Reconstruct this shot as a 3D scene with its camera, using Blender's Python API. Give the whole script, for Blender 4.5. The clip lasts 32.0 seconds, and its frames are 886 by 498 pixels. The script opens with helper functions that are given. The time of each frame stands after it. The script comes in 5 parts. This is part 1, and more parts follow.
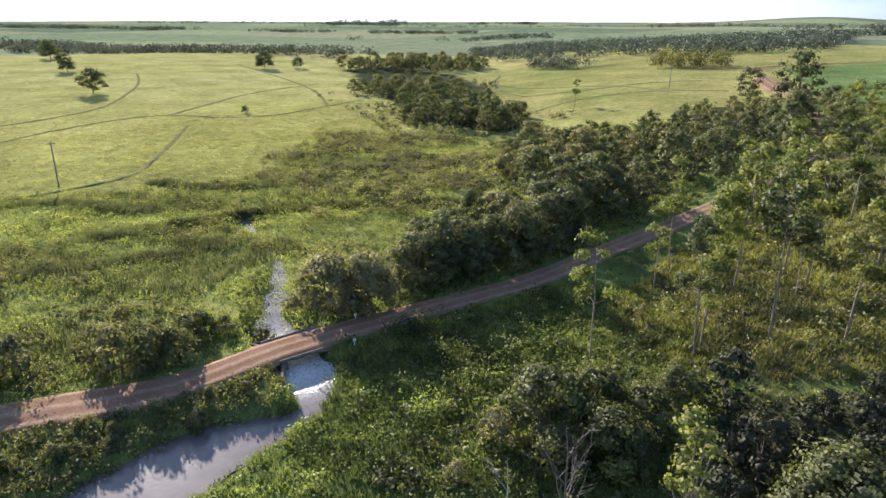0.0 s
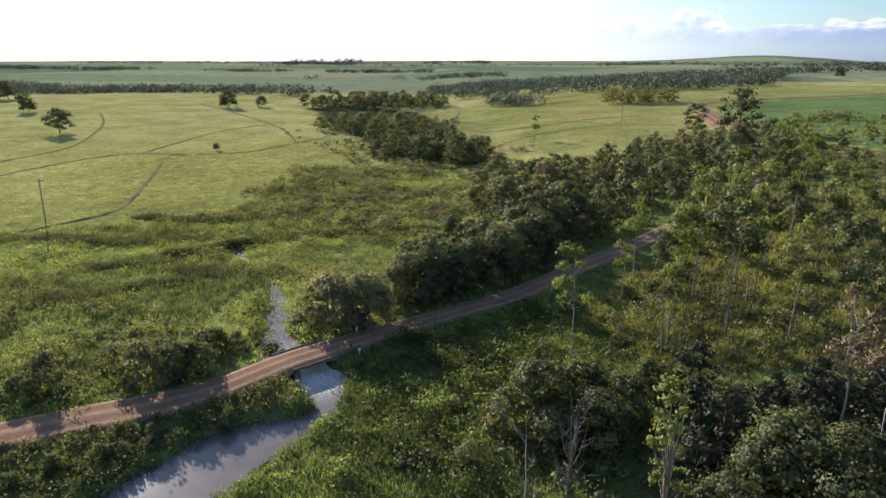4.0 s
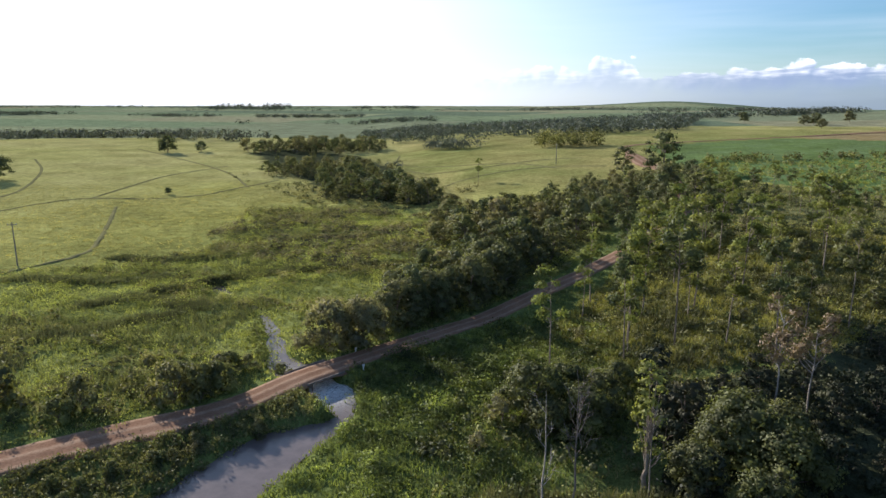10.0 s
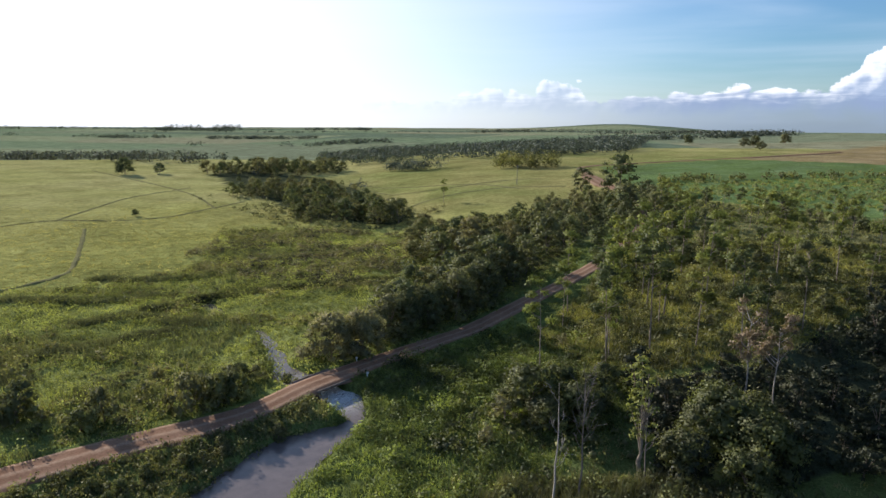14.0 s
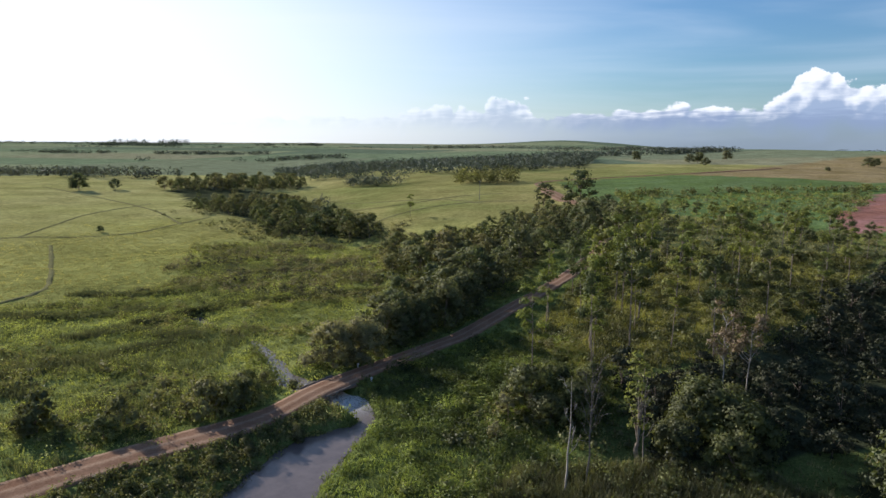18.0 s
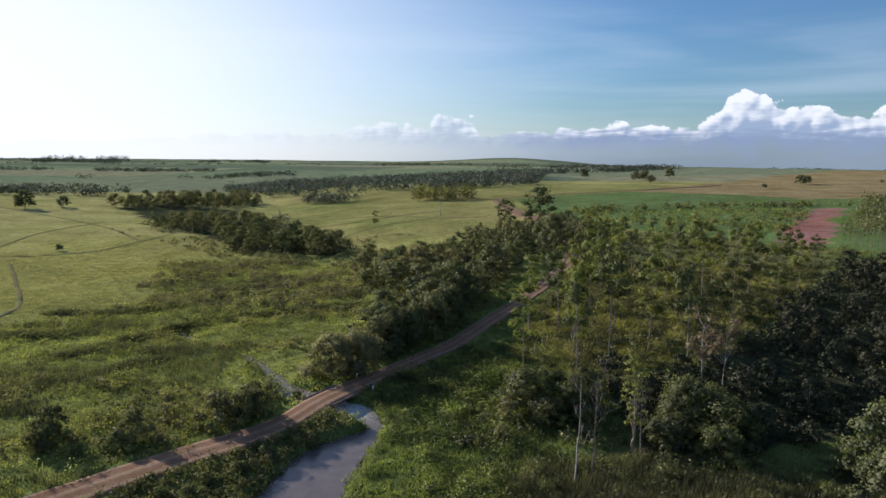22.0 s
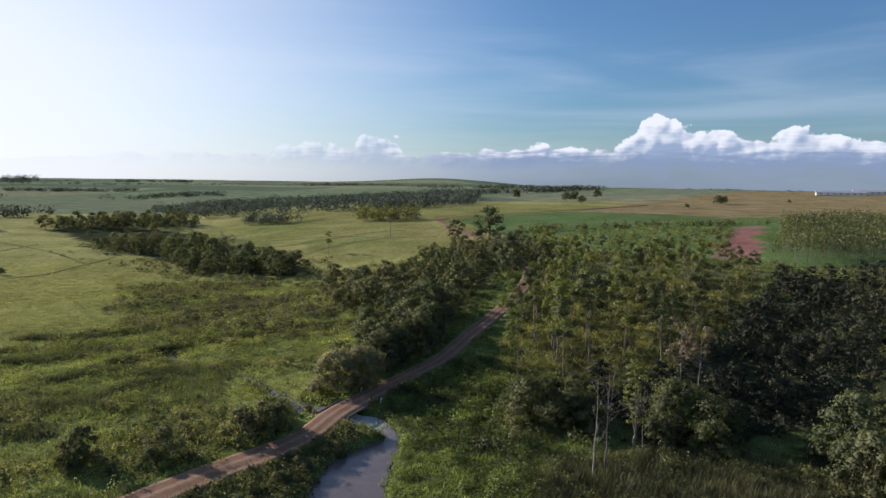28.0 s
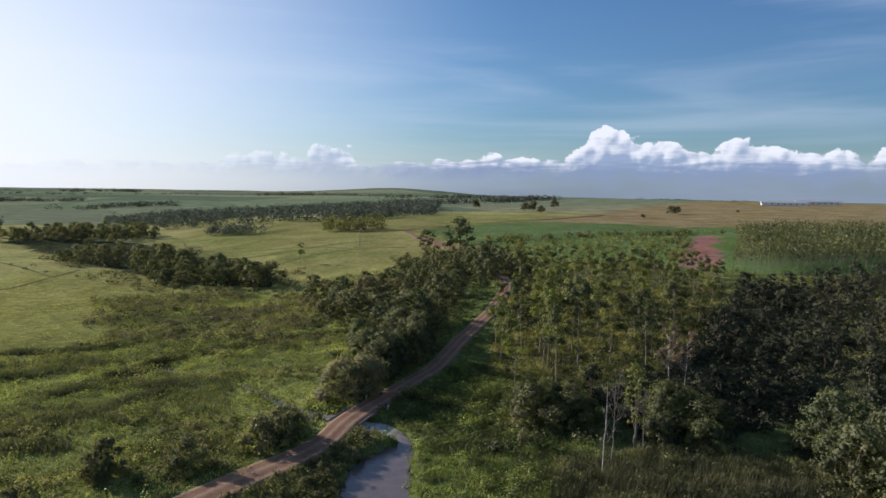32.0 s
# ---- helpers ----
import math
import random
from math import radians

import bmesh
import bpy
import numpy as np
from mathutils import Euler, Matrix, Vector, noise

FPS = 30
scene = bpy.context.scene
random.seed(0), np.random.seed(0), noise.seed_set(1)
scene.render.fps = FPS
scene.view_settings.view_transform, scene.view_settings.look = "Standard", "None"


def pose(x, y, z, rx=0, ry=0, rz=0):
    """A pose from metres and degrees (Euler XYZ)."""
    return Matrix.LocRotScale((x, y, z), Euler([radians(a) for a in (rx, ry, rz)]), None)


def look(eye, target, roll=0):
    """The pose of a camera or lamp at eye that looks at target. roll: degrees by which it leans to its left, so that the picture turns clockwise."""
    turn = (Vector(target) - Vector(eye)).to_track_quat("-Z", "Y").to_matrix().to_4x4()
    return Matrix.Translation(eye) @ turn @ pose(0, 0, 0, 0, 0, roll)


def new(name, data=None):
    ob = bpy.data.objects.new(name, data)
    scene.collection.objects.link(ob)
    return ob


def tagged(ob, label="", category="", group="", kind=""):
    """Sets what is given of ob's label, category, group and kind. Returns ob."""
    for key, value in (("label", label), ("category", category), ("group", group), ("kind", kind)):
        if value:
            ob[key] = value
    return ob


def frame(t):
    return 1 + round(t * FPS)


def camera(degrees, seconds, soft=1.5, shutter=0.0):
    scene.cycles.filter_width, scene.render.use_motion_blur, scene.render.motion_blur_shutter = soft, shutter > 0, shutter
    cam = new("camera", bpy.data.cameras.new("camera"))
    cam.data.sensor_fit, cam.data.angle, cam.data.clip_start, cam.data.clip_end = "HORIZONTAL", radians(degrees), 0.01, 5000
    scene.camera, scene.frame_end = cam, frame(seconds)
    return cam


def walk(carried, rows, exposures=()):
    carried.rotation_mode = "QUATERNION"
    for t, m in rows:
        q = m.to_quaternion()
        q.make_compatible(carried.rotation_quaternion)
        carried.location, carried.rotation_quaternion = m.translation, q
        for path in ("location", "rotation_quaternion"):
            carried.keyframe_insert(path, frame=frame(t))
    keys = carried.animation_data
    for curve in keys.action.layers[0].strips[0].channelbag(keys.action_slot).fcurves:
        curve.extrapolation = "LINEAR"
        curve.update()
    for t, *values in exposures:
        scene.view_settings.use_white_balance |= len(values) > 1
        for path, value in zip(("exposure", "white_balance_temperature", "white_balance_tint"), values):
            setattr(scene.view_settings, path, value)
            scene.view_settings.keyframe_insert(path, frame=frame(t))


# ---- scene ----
cam = camera(67.5, 32.0)
PATH = [
    (0, (3.709, 10.168, 29.507), (3.191, 11.985, 28.849), 0.30),
    (1, (3.438, 7.982, 29.607), (2.943, 9.814, 28.977), 0.23),
    (2, (3.069, 5.870, 29.722), (2.601, 7.718, 29.117), 0.19),
    (3, (2.606, 3.820, 29.845), (2.169, 5.684, 29.266), 0.16),
    (6, (0.669, -2.044, 30.229), (0.326, -0.142, 29.716), 0.15),
    (7, (-0.153, -3.915, 30.352), (-0.468, -2.003, 29.860), 0.17),
    (8, (-1.062, -5.744, 30.470), (-1.340, -3.821, 29.998), 0.20),
    (9, (-2.055, -7.529, 30.581), (-2.295, -5.596, 30.127), 0.23),
    (10, (-3.132, -9.266, 30.685), (-3.335, -7.324, 30.254), 0.27),
    (11, (-4.290, -10.951, 30.779), (-4.458, -9.002, 30.366), 0.31),
    (12, (-5.527, -12.579, 30.865), (-5.659, -10.624, 30.462), 0.36),
    (13, (-6.841, -14.144, 30.942), (-6.938, -12.184, 30.558), 0.40),
    (16, (-11.215, -18.424, 31.124), (-11.201, -16.453, 30.781), 0.55),
    (17, (-12.806, -19.698, 31.171), (-12.756, -17.726, 30.842), 0.59),
    (18, (-14.456, -20.893, 31.212), (-14.369, -18.921, 30.891), 0.64),
    (19, (-16.161, -22.007, 31.248), (-16.032, -20.035, 30.942), 0.68),
    (20, (-17.917, -23.040, 31.282), (-17.744, -21.069, 30.990), 0.72),
    (21, (-19.719, -23.993, 31.314), (-19.508, -22.024, 31.035), 0.76),
    (22, (-21.562, -24.868, 31.346), (-21.316, -22.902, 31.077), 0.79),
    (23, (-23.440, -25.669, 31.380), (-23.156, -23.706, 31.122), 0.82),
    (24, (-25.349, -26.401, 31.418), (-25.033, -24.442, 31.171), 0.85),
    (25, (-27.286, -27.068, 31.463), (-26.934, -25.114, 31.227), 0.88),
    (28, (-33.217, -28.752, 31.663), (-32.752, -26.818, 31.457), 0.95),
    (29, (-35.225, -29.232, 31.761), (-34.724, -27.307, 31.561), 0.97),
    (30, (-37.248, -29.685, 31.881), (-36.715, -27.767, 31.689), 0.99),
    (31, (-39.285, -30.118, 32.027), (-38.721, -28.208, 31.840), 1.01),
    (32, (-41.338, -30.538, 32.204), (-40.738, -28.638, 32.029), 1.03),
]
walk(cam, [(t, look(e, g, r)) for t, e, g, r in PATH], [(0, 1.40, 5850, 14), (3, 0.95, 5850, 13), (6, 0.88, 5850, 12), (9, 0.80, 5800, 12), (13, 0.66, 5800, 12), (19, 0.46, 5750, 12), (25, 0.32, 5750, 13), (32, 0.28, 5750, 14)])

# ---- light ----
SUN_AZ, SUN_EL = -43.0, 19.5
SUN_DIR = Vector((math.sin(radians(SUN_AZ)) * math.cos(radians(SUN_EL)), math.cos(radians(SUN_AZ)) * math.cos(radians(SUN_EL)), math.sin(radians(SUN_EL))))
sun_data = bpy.data.lights.new("sun", "SUN")
sun_data.energy, sun_data.angle, sun_data.color = 5.0, radians(0.6), (1.0, 0.91, 0.77)
sun_lamp = new("sun", sun_data)
sun_lamp.matrix_world = look(SUN_DIR * 300, (0, 0, 0))


def build_world():
    """Clear evening sky, thin high streaks, and a bank of heaped clouds low in the north-east."""
    w = bpy.data.worlds.new("sky")
    scene.world = w
    w.use_nodes = True
    nt = w.node_tree
    n, l = nt.nodes, nt.links
    n.clear()

    def calc(op, a, b=0.0, c=0.0):
        k = n.new("ShaderNodeMath")
        k.operation = op
        for s, v in zip(k.inputs, (a, b, c)):
            if isinstance(v, (int, float)):
                s.default_value = v
            else:
                l.new(v, s)
        return k.outputs[0]

    def ramp(v, a, b, c=0.0, d=1.0):
        k = n.new("ShaderNodeMapRange")
        k.interpolation_type = "SMOOTHSTEP"
        for s, x in zip(("From Min", "From Max", "To Min", "To Max"), (a, b, c, d)):
            k.inputs[s].default_value = x
        l.new(v, k.inputs["Value"])
        return k.outputs[0]

    def mixed(f, a, b):
        k = n.new("ShaderNodeMix")
        k.data_type = "RGBA"
        for s, v in (("Factor", f), ("A", a), ("B", b)):
            if isinstance(v, tuple):
                k.inputs[s].default_value = (*v, 1)
            else:
                l.new(v, k.inputs[s])
        return k.outputs["Result"]

    def fractal(vec, scale, detail, rough, dist=0.0):
        k = n.new("ShaderNodeTexNoise")
        k.inputs["Scale"].default_value, k.inputs["Detail"].default_value = scale, detail
        k.inputs["Roughness"].default_value, k.inputs["Distortion"].default_value = rough, dist
        l.new(vec, k.inputs["Vector"])
        return k.outputs["Fac"]

    def vec(x, y, z=0.0):
        k = n.new("ShaderNodeCombineXYZ")
        for s, v in zip(k.inputs, (x, y, z)):
            if isinstance(v, (int, float)):
                s.default_value = v
            else:
                l.new(v, s)
        return k.outputs[0]

    sky = n.new("ShaderNodeTexSky")
    sky.sky_type, sky.sun_disc = "NISHITA", False
    sky.sun_elevation, sky.sun_rotation = radians(SUN_EL), radians(SUN_AZ)
    sky.air_density, sky.dust_density, sky.ozone_density = 1.1, 0.7, 1.5
    tc = n.new("ShaderNodeTexCoord")
    sep = n.new("ShaderNodeSeparateXYZ")
    l.new(tc.outputs["Generated"], sep.inputs[0])
    az = calc("MULTIPLY", calc("ARCTAN2", sep.outputs["X"], sep.outputs["Y"]), 57.3)
    el = calc("MULTIPLY", calc("ARCSINE", sep.outputs["Z"]), 57.3)
    # high streaks
    mp = n.new("ShaderNodeMapping")
    mp.inputs["Rotation"].default_value, mp.inputs["Scale"].default_value = (0.0, 0.10, 0.5), (1.0, 2.4, 15.0)
    l.new(tc.outputs["Generated"], mp.inputs["Vector"])
    streak = ramp(fractal(mp.outputs[0], 1.1, 5, 0.5, 0.5), 0.40, 0.74, 0.0, 0.30)
    tone = n.new("ShaderNodeMix")
    tone.data_type, tone.blend_type = "RGBA", "MULTIPLY"
    tone.inputs["Factor"].default_value, tone.inputs["B"].default_value = 1.0, (0.60, 0.81, 1.03, 1)
    l.new(sky.outputs[0], tone.inputs["A"])
    col = mixed(streak, tone.outputs["Result"], (7.2, 7.7, 8.2))
    # pale haze near the horizon
    glow = calc("MULTIPLY", ramp(el, 38.0, 4.0), calc("MULTIPLY", ramp(az, 25.0, -30.0), ramp(az, -150.0, -75.0)))
    col = mixed(glow, col, (10.2, 9.95, 9.6))
    # heaped bank: its top follows a slow curve over the azimuth
    curve = n.new("ShaderNodeFloatCurve")
    pts = curve.mapping.curves[0]
    for a, h in ((0.10, 0.10), (0.28, 0.22), (0.38, 0.30), (0.42, 0.36), (0.452, 0.34), (0.465, 0.44), (0.486, 0.47), (0.505, 0.33), (0.56, 0.35), (0.62, 0.38), (0.665, 0.42), (0.69, 0.50), (0.705, 0.67), (0.73, 0.61), (0.76, 0.57), (0.79, 0.50), (0.82, 0.60), (0.86, 0.48), (0.92, 0.50)):
        pts.points.new(a, h)
    pts.points[0].location = (0.0, 0.08)
    pts.points[-1].location = (1.0, 0.5)
    curve.mapping.update()
    lin = n.new("ShaderNodeMapRange")
    for s, x in zip(("From Min", "From Max", "To Min", "To Max"), (-40.0, 60.0, 0.0, 1.0)):
        lin.inputs[s].default_value = x
    l.new(az, lin.inputs["Value"])
    l.new(lin.outputs[0], curve.inputs["Value"])
    top = calc("MULTIPLY", curve.outputs[0], 9.8)

    def billow(dx, dy, scale, seed):
        """Rounded heads, 1 in the middle of each."""
        k = n.new("ShaderNodeTexVoronoi")
        k.voronoi_dimensions, k.feature = "3D", "SMOOTH_F1"
        k.inputs["Scale"].default_value, k.inputs["Smoothness"].default_value = 1.0, 0.35
        wob = calc("MULTIPLY", calc("SUBTRACT", fractal(vec(az, el, seed), 0.9, 3, 0.5), 0.5), 0.9)
        l.new(vec(calc("ADD", calc("MULTIPLY_ADD", az, scale, dx * scale), wob), calc("MULTIPLY_ADD", el, scale * 1.2, dy * scale), seed), k.inputs["Vector"])
        return calc("SUBTRACT", 1.0, k.outputs["Distance"])

    big, small = billow(0, 0, 0.42, 2.3), billow(0, 0, 1.15, 5.1)
    lump = calc("MULTIPLY_ADD", small, 0.2, calc("MULTIPLY", big, 0.8))
    lit = billow(-0.75, 0.45, 0.42, 2.3), billow(-0.28, 0.2, 1.15, 5.1)
    rise = calc("MULTIPLY_ADD", calc("SUBTRACT", small, lit[1]), 0.6, calc("SUBTRACT", big, lit[0]))
    fine = fractal(vec(calc("MULTIPLY", az, 1.6), calc("MULTIPLY", el, 2.0), 7.7), 1.0, 5, 0.6)
    edge = calc("MULTIPLY", top, calc("ADD", calc("MULTIPLY_ADD", lump, 0.52, 0.50), calc("MULTIPLY", calc("SUBTRACT", fine, 0.5), 0.22)))
    edge = calc("MINIMUM", edge, calc("MULTIPLY", top, 0.96))
    gap = calc("SUBTRACT", edge, el)
    east = ramp(az, -14.0, 22.0)
    dens = calc("MULTIPLY", calc("MULTIPLY", ramp(gap, -0.02, 0.22), calc("MULTIPLY_ADD", east, 0.66, 0.32)), ramp(calc("ADD", el, calc("MULTIPLY", calc("SUBTRACT", big, 0.5), 1.6)), 0.3, 2.3, 0.62, 1.0))
    strata = fractal(vec(calc("MULTIPLY", az, 0.35), calc("MULTIPLY", el, 2.6), 3.1), 1.0, 5, 0.62, 0.4)
    form = calc("ADD", calc("MULTIPLY_ADD", rise, 1.2, calc("MULTIPLY", calc("SUBTRACT", strata, 0.5), 0.9)), calc("SUBTRACT", calc("MULTIPLY_ADD", calc("SUBTRACT", el, 2.6), 0.12, 0.34), calc("MULTIPLY", gap, 0.30)))
    cloud = mixed(ramp(form, -0.45, 0.60), (3.6, 4.3, 5.5), (9.6, 9.4, 9.1))
    flat = calc("MULTIPLY", ramp(calc("ADD", el, calc("MULTIPLY", calc("SUBTRACT", strata, 0.5), 2.4)), 2.9, 1.7), calc("MULTIPLY_ADD", east, 0.72, 0.2))
    cloud = mixed(flat, cloud, (2.75, 3.35, 4.6))
    cloud = mixed(ramp(el, 1.9, 0.5), cloud, mixed(east, (7.4, 7.7, 8.2), (2.9, 3.5, 4.5)))
    cloud = mixed(calc("MULTIPLY_ADD", east, -0.55, 0.55), cloud, (9.0, 9.1, 9.4))
    col = mixed(dens, col, cloud)
    bg = n.new("ShaderNodeBackground")
    bg.inputs["Strength"].default_value = 0.080
    l.new(col, bg.inputs["Color"])
    out = n.new("ShaderNodeOutputWorld")
    l.new(bg.outputs[0], out.inputs[0])


build_world()


# ---- materials ----
def mat_base(name):
    m = bpy.data.materials.new(name)
    m.use_nodes = True
    nt = m.node_tree
    b = nt.nodes["Principled BSDF"]
    return m, nt.nodes, nt.links, b


def noise_node(n, l, scale, detail=4, rough=0.6, coord="Object"):
    tc = n.new("ShaderNodeTexCoord")
    z = n.new("ShaderNodeTexNoise")
    z.inputs["Scale"].default_value, z.inputs["Detail"].default_value, z.inputs["Roughness"].default_value = scale, detail, rough
    l.new(tc.outputs[coord], z.inputs["Vector"])
    return z


def remap(n, l, src, a, b, c, d):
    r = n.new("ShaderNodeMapRange")
    for k, v in zip(("From Min", "From Max", "To Min", "To Max"), (a, b, c, d)):
        r.inputs[k].default_value = v
    l.new(src, r.inputs["Value"])
    return r.outputs[0]


def mixc(n, l, fac, a, b, blend="MIX"):
    x = n.new("ShaderNodeMix")
    x.data_type, x.blend_type = "RGBA", blend
    for key, v in (("Factor", fac), ("A", a), ("B", b)):
        if isinstance(v, (int, float)):
            x.inputs[key].default_value = v
        elif isinstance(v, tuple):
            x.inputs[key].default_value = (*v, 1)
        else:
            l.new(v, x.inputs[key])
    return x.outputs["Result"]


def bump(n, l, height, strength, dist, b):
    u = n.new("ShaderNodeBump")
    u.inputs["Strength"].default_value, u.inputs["Distance"].default_value = strength, dist
    l.new(height, u.inputs["Height"])
    l.new(u.outputs[0], b.inputs["Normal"])


def mat_surface(name, c1, c2, scale=2.0, rough=0.85, bump_s=0.4, fine=14.0, metal=0.0):
    """Two-scale mottled surface."""
    m, n, l, b = mat_base(name)
    z1, z2 = noise_node(n, l, scale), noise_node(n, l, scale * fine, 3)
    col = mixc(n, l, remap(n, l, z1.outputs["Fac"], 0.3, 0.7, 0, 1), c1, c2)
    col = mixc(n, l, 1.0, col, mixc(n, l, remap(n, l, z2.outputs["Fac"], 0.3, 0.7, 0, 1), (0.7, 0.7, 0.7), (1.15, 1.15, 1.15)), "MULTIPLY")
    l.new(col, b.inputs["Base Color"])
    b.inputs["Roughness"].default_value, b.inputs["Metallic"].default_value = rough, metal
    b.inputs["Specular IOR Level"].default_value = 0.3 if rough < 0.8 else 0.0
    bump(n, l, z2.outputs["Fac"], bump_s, 0.03, b)
    return m


def mat_leaf(name, c1, c2, warm, trans=0.22, vary=0.3, patch=0.07):
    """Leaves: varied leaf by leaf, plant by plant and in broad patches, partly translucent."""
    # less green overall; the extra blue stands in for veiling haze
    c1, c2, warm = ((c[0] * 1.09, c[1], c[2] * 1.5) for c in (c1, c2, warm))
    m, n, l, b = mat_base(name)
    n.remove(b)
    geo, info = n.new("ShaderNodeNewGeometry"), n.new("ShaderNodeObjectInfo")
    col = mixc(n, l, geo.outputs["Random Per Island"], c1, c2)
    col = mixc(n, l, remap(n, l, info.outputs["Random"], 0.35, 1.0, 0.0, 0.75), col, warm)
    for k, s in ((0.35, 1.0), (patch, 1.0)):
        z = noise_node(n, l, k, 4, 0.6)
        lo, hi = (1 - vary,) * 3, (1 + vary * 1.15, 1 + vary, 1 + vary * 0.6)
        col = mixc(n, l, 1.0, col, mixc(n, l, remap(n, l, z.outputs["Fac"], 0.38, 0.62, 0, 1), lo, hi), "MULTIPLY")
    dif, tra, glo = n.new("ShaderNodeBsdfDiffuse"), n.new("ShaderNodeBsdfTranslucent"), n.new("ShaderNodeBsdfGlossy")
    glo.inputs["Roughness"].default_value = 0.6
    l.new(col, dif.inputs["Color"])
    l.new(mixc(n, l, 1.0, col, (1.35, 1.4, 0.8), "MULTIPLY"), tra.inputs["Color"])
    s1, s2 = n.new("ShaderNodeMixShader"), n.new("ShaderNodeMixShader")
    s1.inputs[0].default_value, s2.inputs[0].default_value = trans, 0.02
    l.new(dif.outputs[0], s1.inputs[1]), l.new(tra.outputs[0], s1.inputs[2])
    l.new(s1.outputs[0], s2.inputs[1]), l.new(glo.outputs[0], s2.inputs[2])
    l.new(s2.outputs[0], n["Material Output"].inputs[0])
    return m


def mat_ground():
    m, n, l, b = mat_base("ground")
    at = n.new("ShaderNodeAttribute")
    at.attribute_name = "tint"
    z1, z2, z3 = noise_node(n, l, 0.045, 6, 0.65), noise_node(n, l, 0.5, 5, 0.65), noise_node(n, l, 3.5, 4, 0.7)
    c = at.outputs["Color"]
    for z, lo, hi in ((z1, 0.72, 1.3), (z2, 0.7, 1.3), (z3, 0.6, 1.35)):
        c = mixc(n, l, 1.0, c, mixc(n, l, remap(n, l, z.outputs["Fac"], 0.3, 0.7, 0, 1), (lo, lo, lo * 0.95), (hi, hi, hi)), "MULTIPLY")
    l.new(c, b.inputs["Base Color"])
    b.inputs["Roughness"].default_value = 0.95
    b.inputs["Specular IOR Level"].default_value = 0.0
    bump(n, l, z3.outputs["Fac"], 0.8, 0.25, b)
    return m


def mat_road():
    """Packed red earth with paler wheel lines (the ribbon's v runs across)."""
    m, n, l, b = mat_base("red_earth")
    uv = n.new("ShaderNodeUVMap")
    sep = n.new("ShaderNodeSeparateXYZ")
    l.new(uv.outputs[0], sep.inputs[0])
    z1, z2, z3 = noise_node(n, l, 0.25, 5), noise_node(n, l, 5.0, 4), noise_node(n, l, 1.2, 4)
    wave = n.new("ShaderNodeMath")
    wave.operation = "MULTIPLY_ADD"
    l.new(z3.outputs["Fac"], wave.inputs[0])
    wave.inputs[1].default_value = 0.22
    l.new(sep.outputs["Y"], wave.inputs[2])
    cosn = n.new("ShaderNodeMath")
    cosn.operation = "COSINE"
    mul = n.new("ShaderNodeMath")
    mul.operation = "MULTIPLY"
    mul.inputs[1].default_value = 18.8
    l.new(wave.outputs[0], mul.inputs[0]), l.new(mul.outputs[0], cosn.inputs[0])
    col = mixc(n, l, remap(n, l, z1.outputs["Fac"], 0.3, 0.7, 0, 1), (0.22, 0.125, 0.078), (0.29, 0.180, 0.118))
    col = mixc(n, l, remap(n, l, cosn.outputs[0], -0.2, 1.0, 0.0, 0.5), col, (0.39, 0.285, 0.20))
    col = mixc(n, l, 1.0, col, mixc(n, l, remap(n, l, z2.outputs["Fac"], 0.3, 0.7, 0, 1), (0.75, 0.73, 0.7), (1.12, 1.12, 1.12)), "MULTIPLY")
    l.new(col, b.inputs["Base Color"])
    b.inputs["Roughness"].default_value = 0.95
    b.inputs["Specular IOR Level"].default_value = 0.0
    bump(n, l, z2.outputs["Fac"], 0.6, 0.05, b)
    return m


def mat_water():
    """Muddy water; where it runs quickly it is ruffled, with white sun glints painted on."""
    m, n, l, b = mat_base("water")
    z1, z2, z3 = noise_node(n, l, 0.7, 3), noise_node(n, l, 3.0, 2), noise_node(n, l, 3.4, 4, 0.7)
    at = n.new("ShaderNodeAttribute")
    at.attribute_name = "ripple_glint"
    mul = n.new("ShaderNodeMath")
    mul.operation = "MULTIPLY"
    l.new(at.outputs["Fac"], mul.inputs[0])
    l.new(remap(n, l, z3.outputs["Fac"], 0.30, 0.46, 0.0, 1.0), mul.inputs[1])
    col = mixc(n, l, remap(n, l, z1.outputs["Fac"], 0.3, 0.7, 0, 1), (0.115, 0.09, 0.082), (0.155, 0.12, 0.108))
    # near-white base colour stands in for sun glints on the ruffled water
    l.new(mixc(n, l, mul.outputs[0], col, (0.86, 0.85, 0.82)), b.inputs["Base Color"])
    b.inputs["Roughness"].default_value = 0.17
    b.inputs["IOR"].default_value = 1.33
    u = n.new("ShaderNodeBump")
    u.inputs["Distance"].default_value = 0.6
    l.new(at.outputs["Fac"], u.inputs["Strength"])
    l.new(z2.outputs["Fac"], u.inputs["Height"])
    l.new(u.outputs[0], b.inputs["Normal"])
    return m


M_GROUND, M_ROAD, M_WATER = mat_ground(), mat_road(), mat_water()
M_BARK = mat_surface("bark", (0.16, 0.12, 0.09), (0.28, 0.22, 0.17), 3.0)
M_PALE_BARK = mat_surface("pale_bark", (0.28, 0.24, 0.20), (0.42, 0.37, 0.32), 1.5)
M_EUC_BARK = mat_surface("eucalyptus_bark", (0.20, 0.15, 0.11), (0.38, 0.31, 0.24), 1.5)
M_DEADWOOD = mat_surface("deadwood", (0.15, 0.12, 0.10), (0.25, 0.21, 0.18), 2.0)
M_CONCRETE = mat_surface("concrete", (0.17, 0.13, 0.10), (0.27, 0.22, 0.18), 0.9)
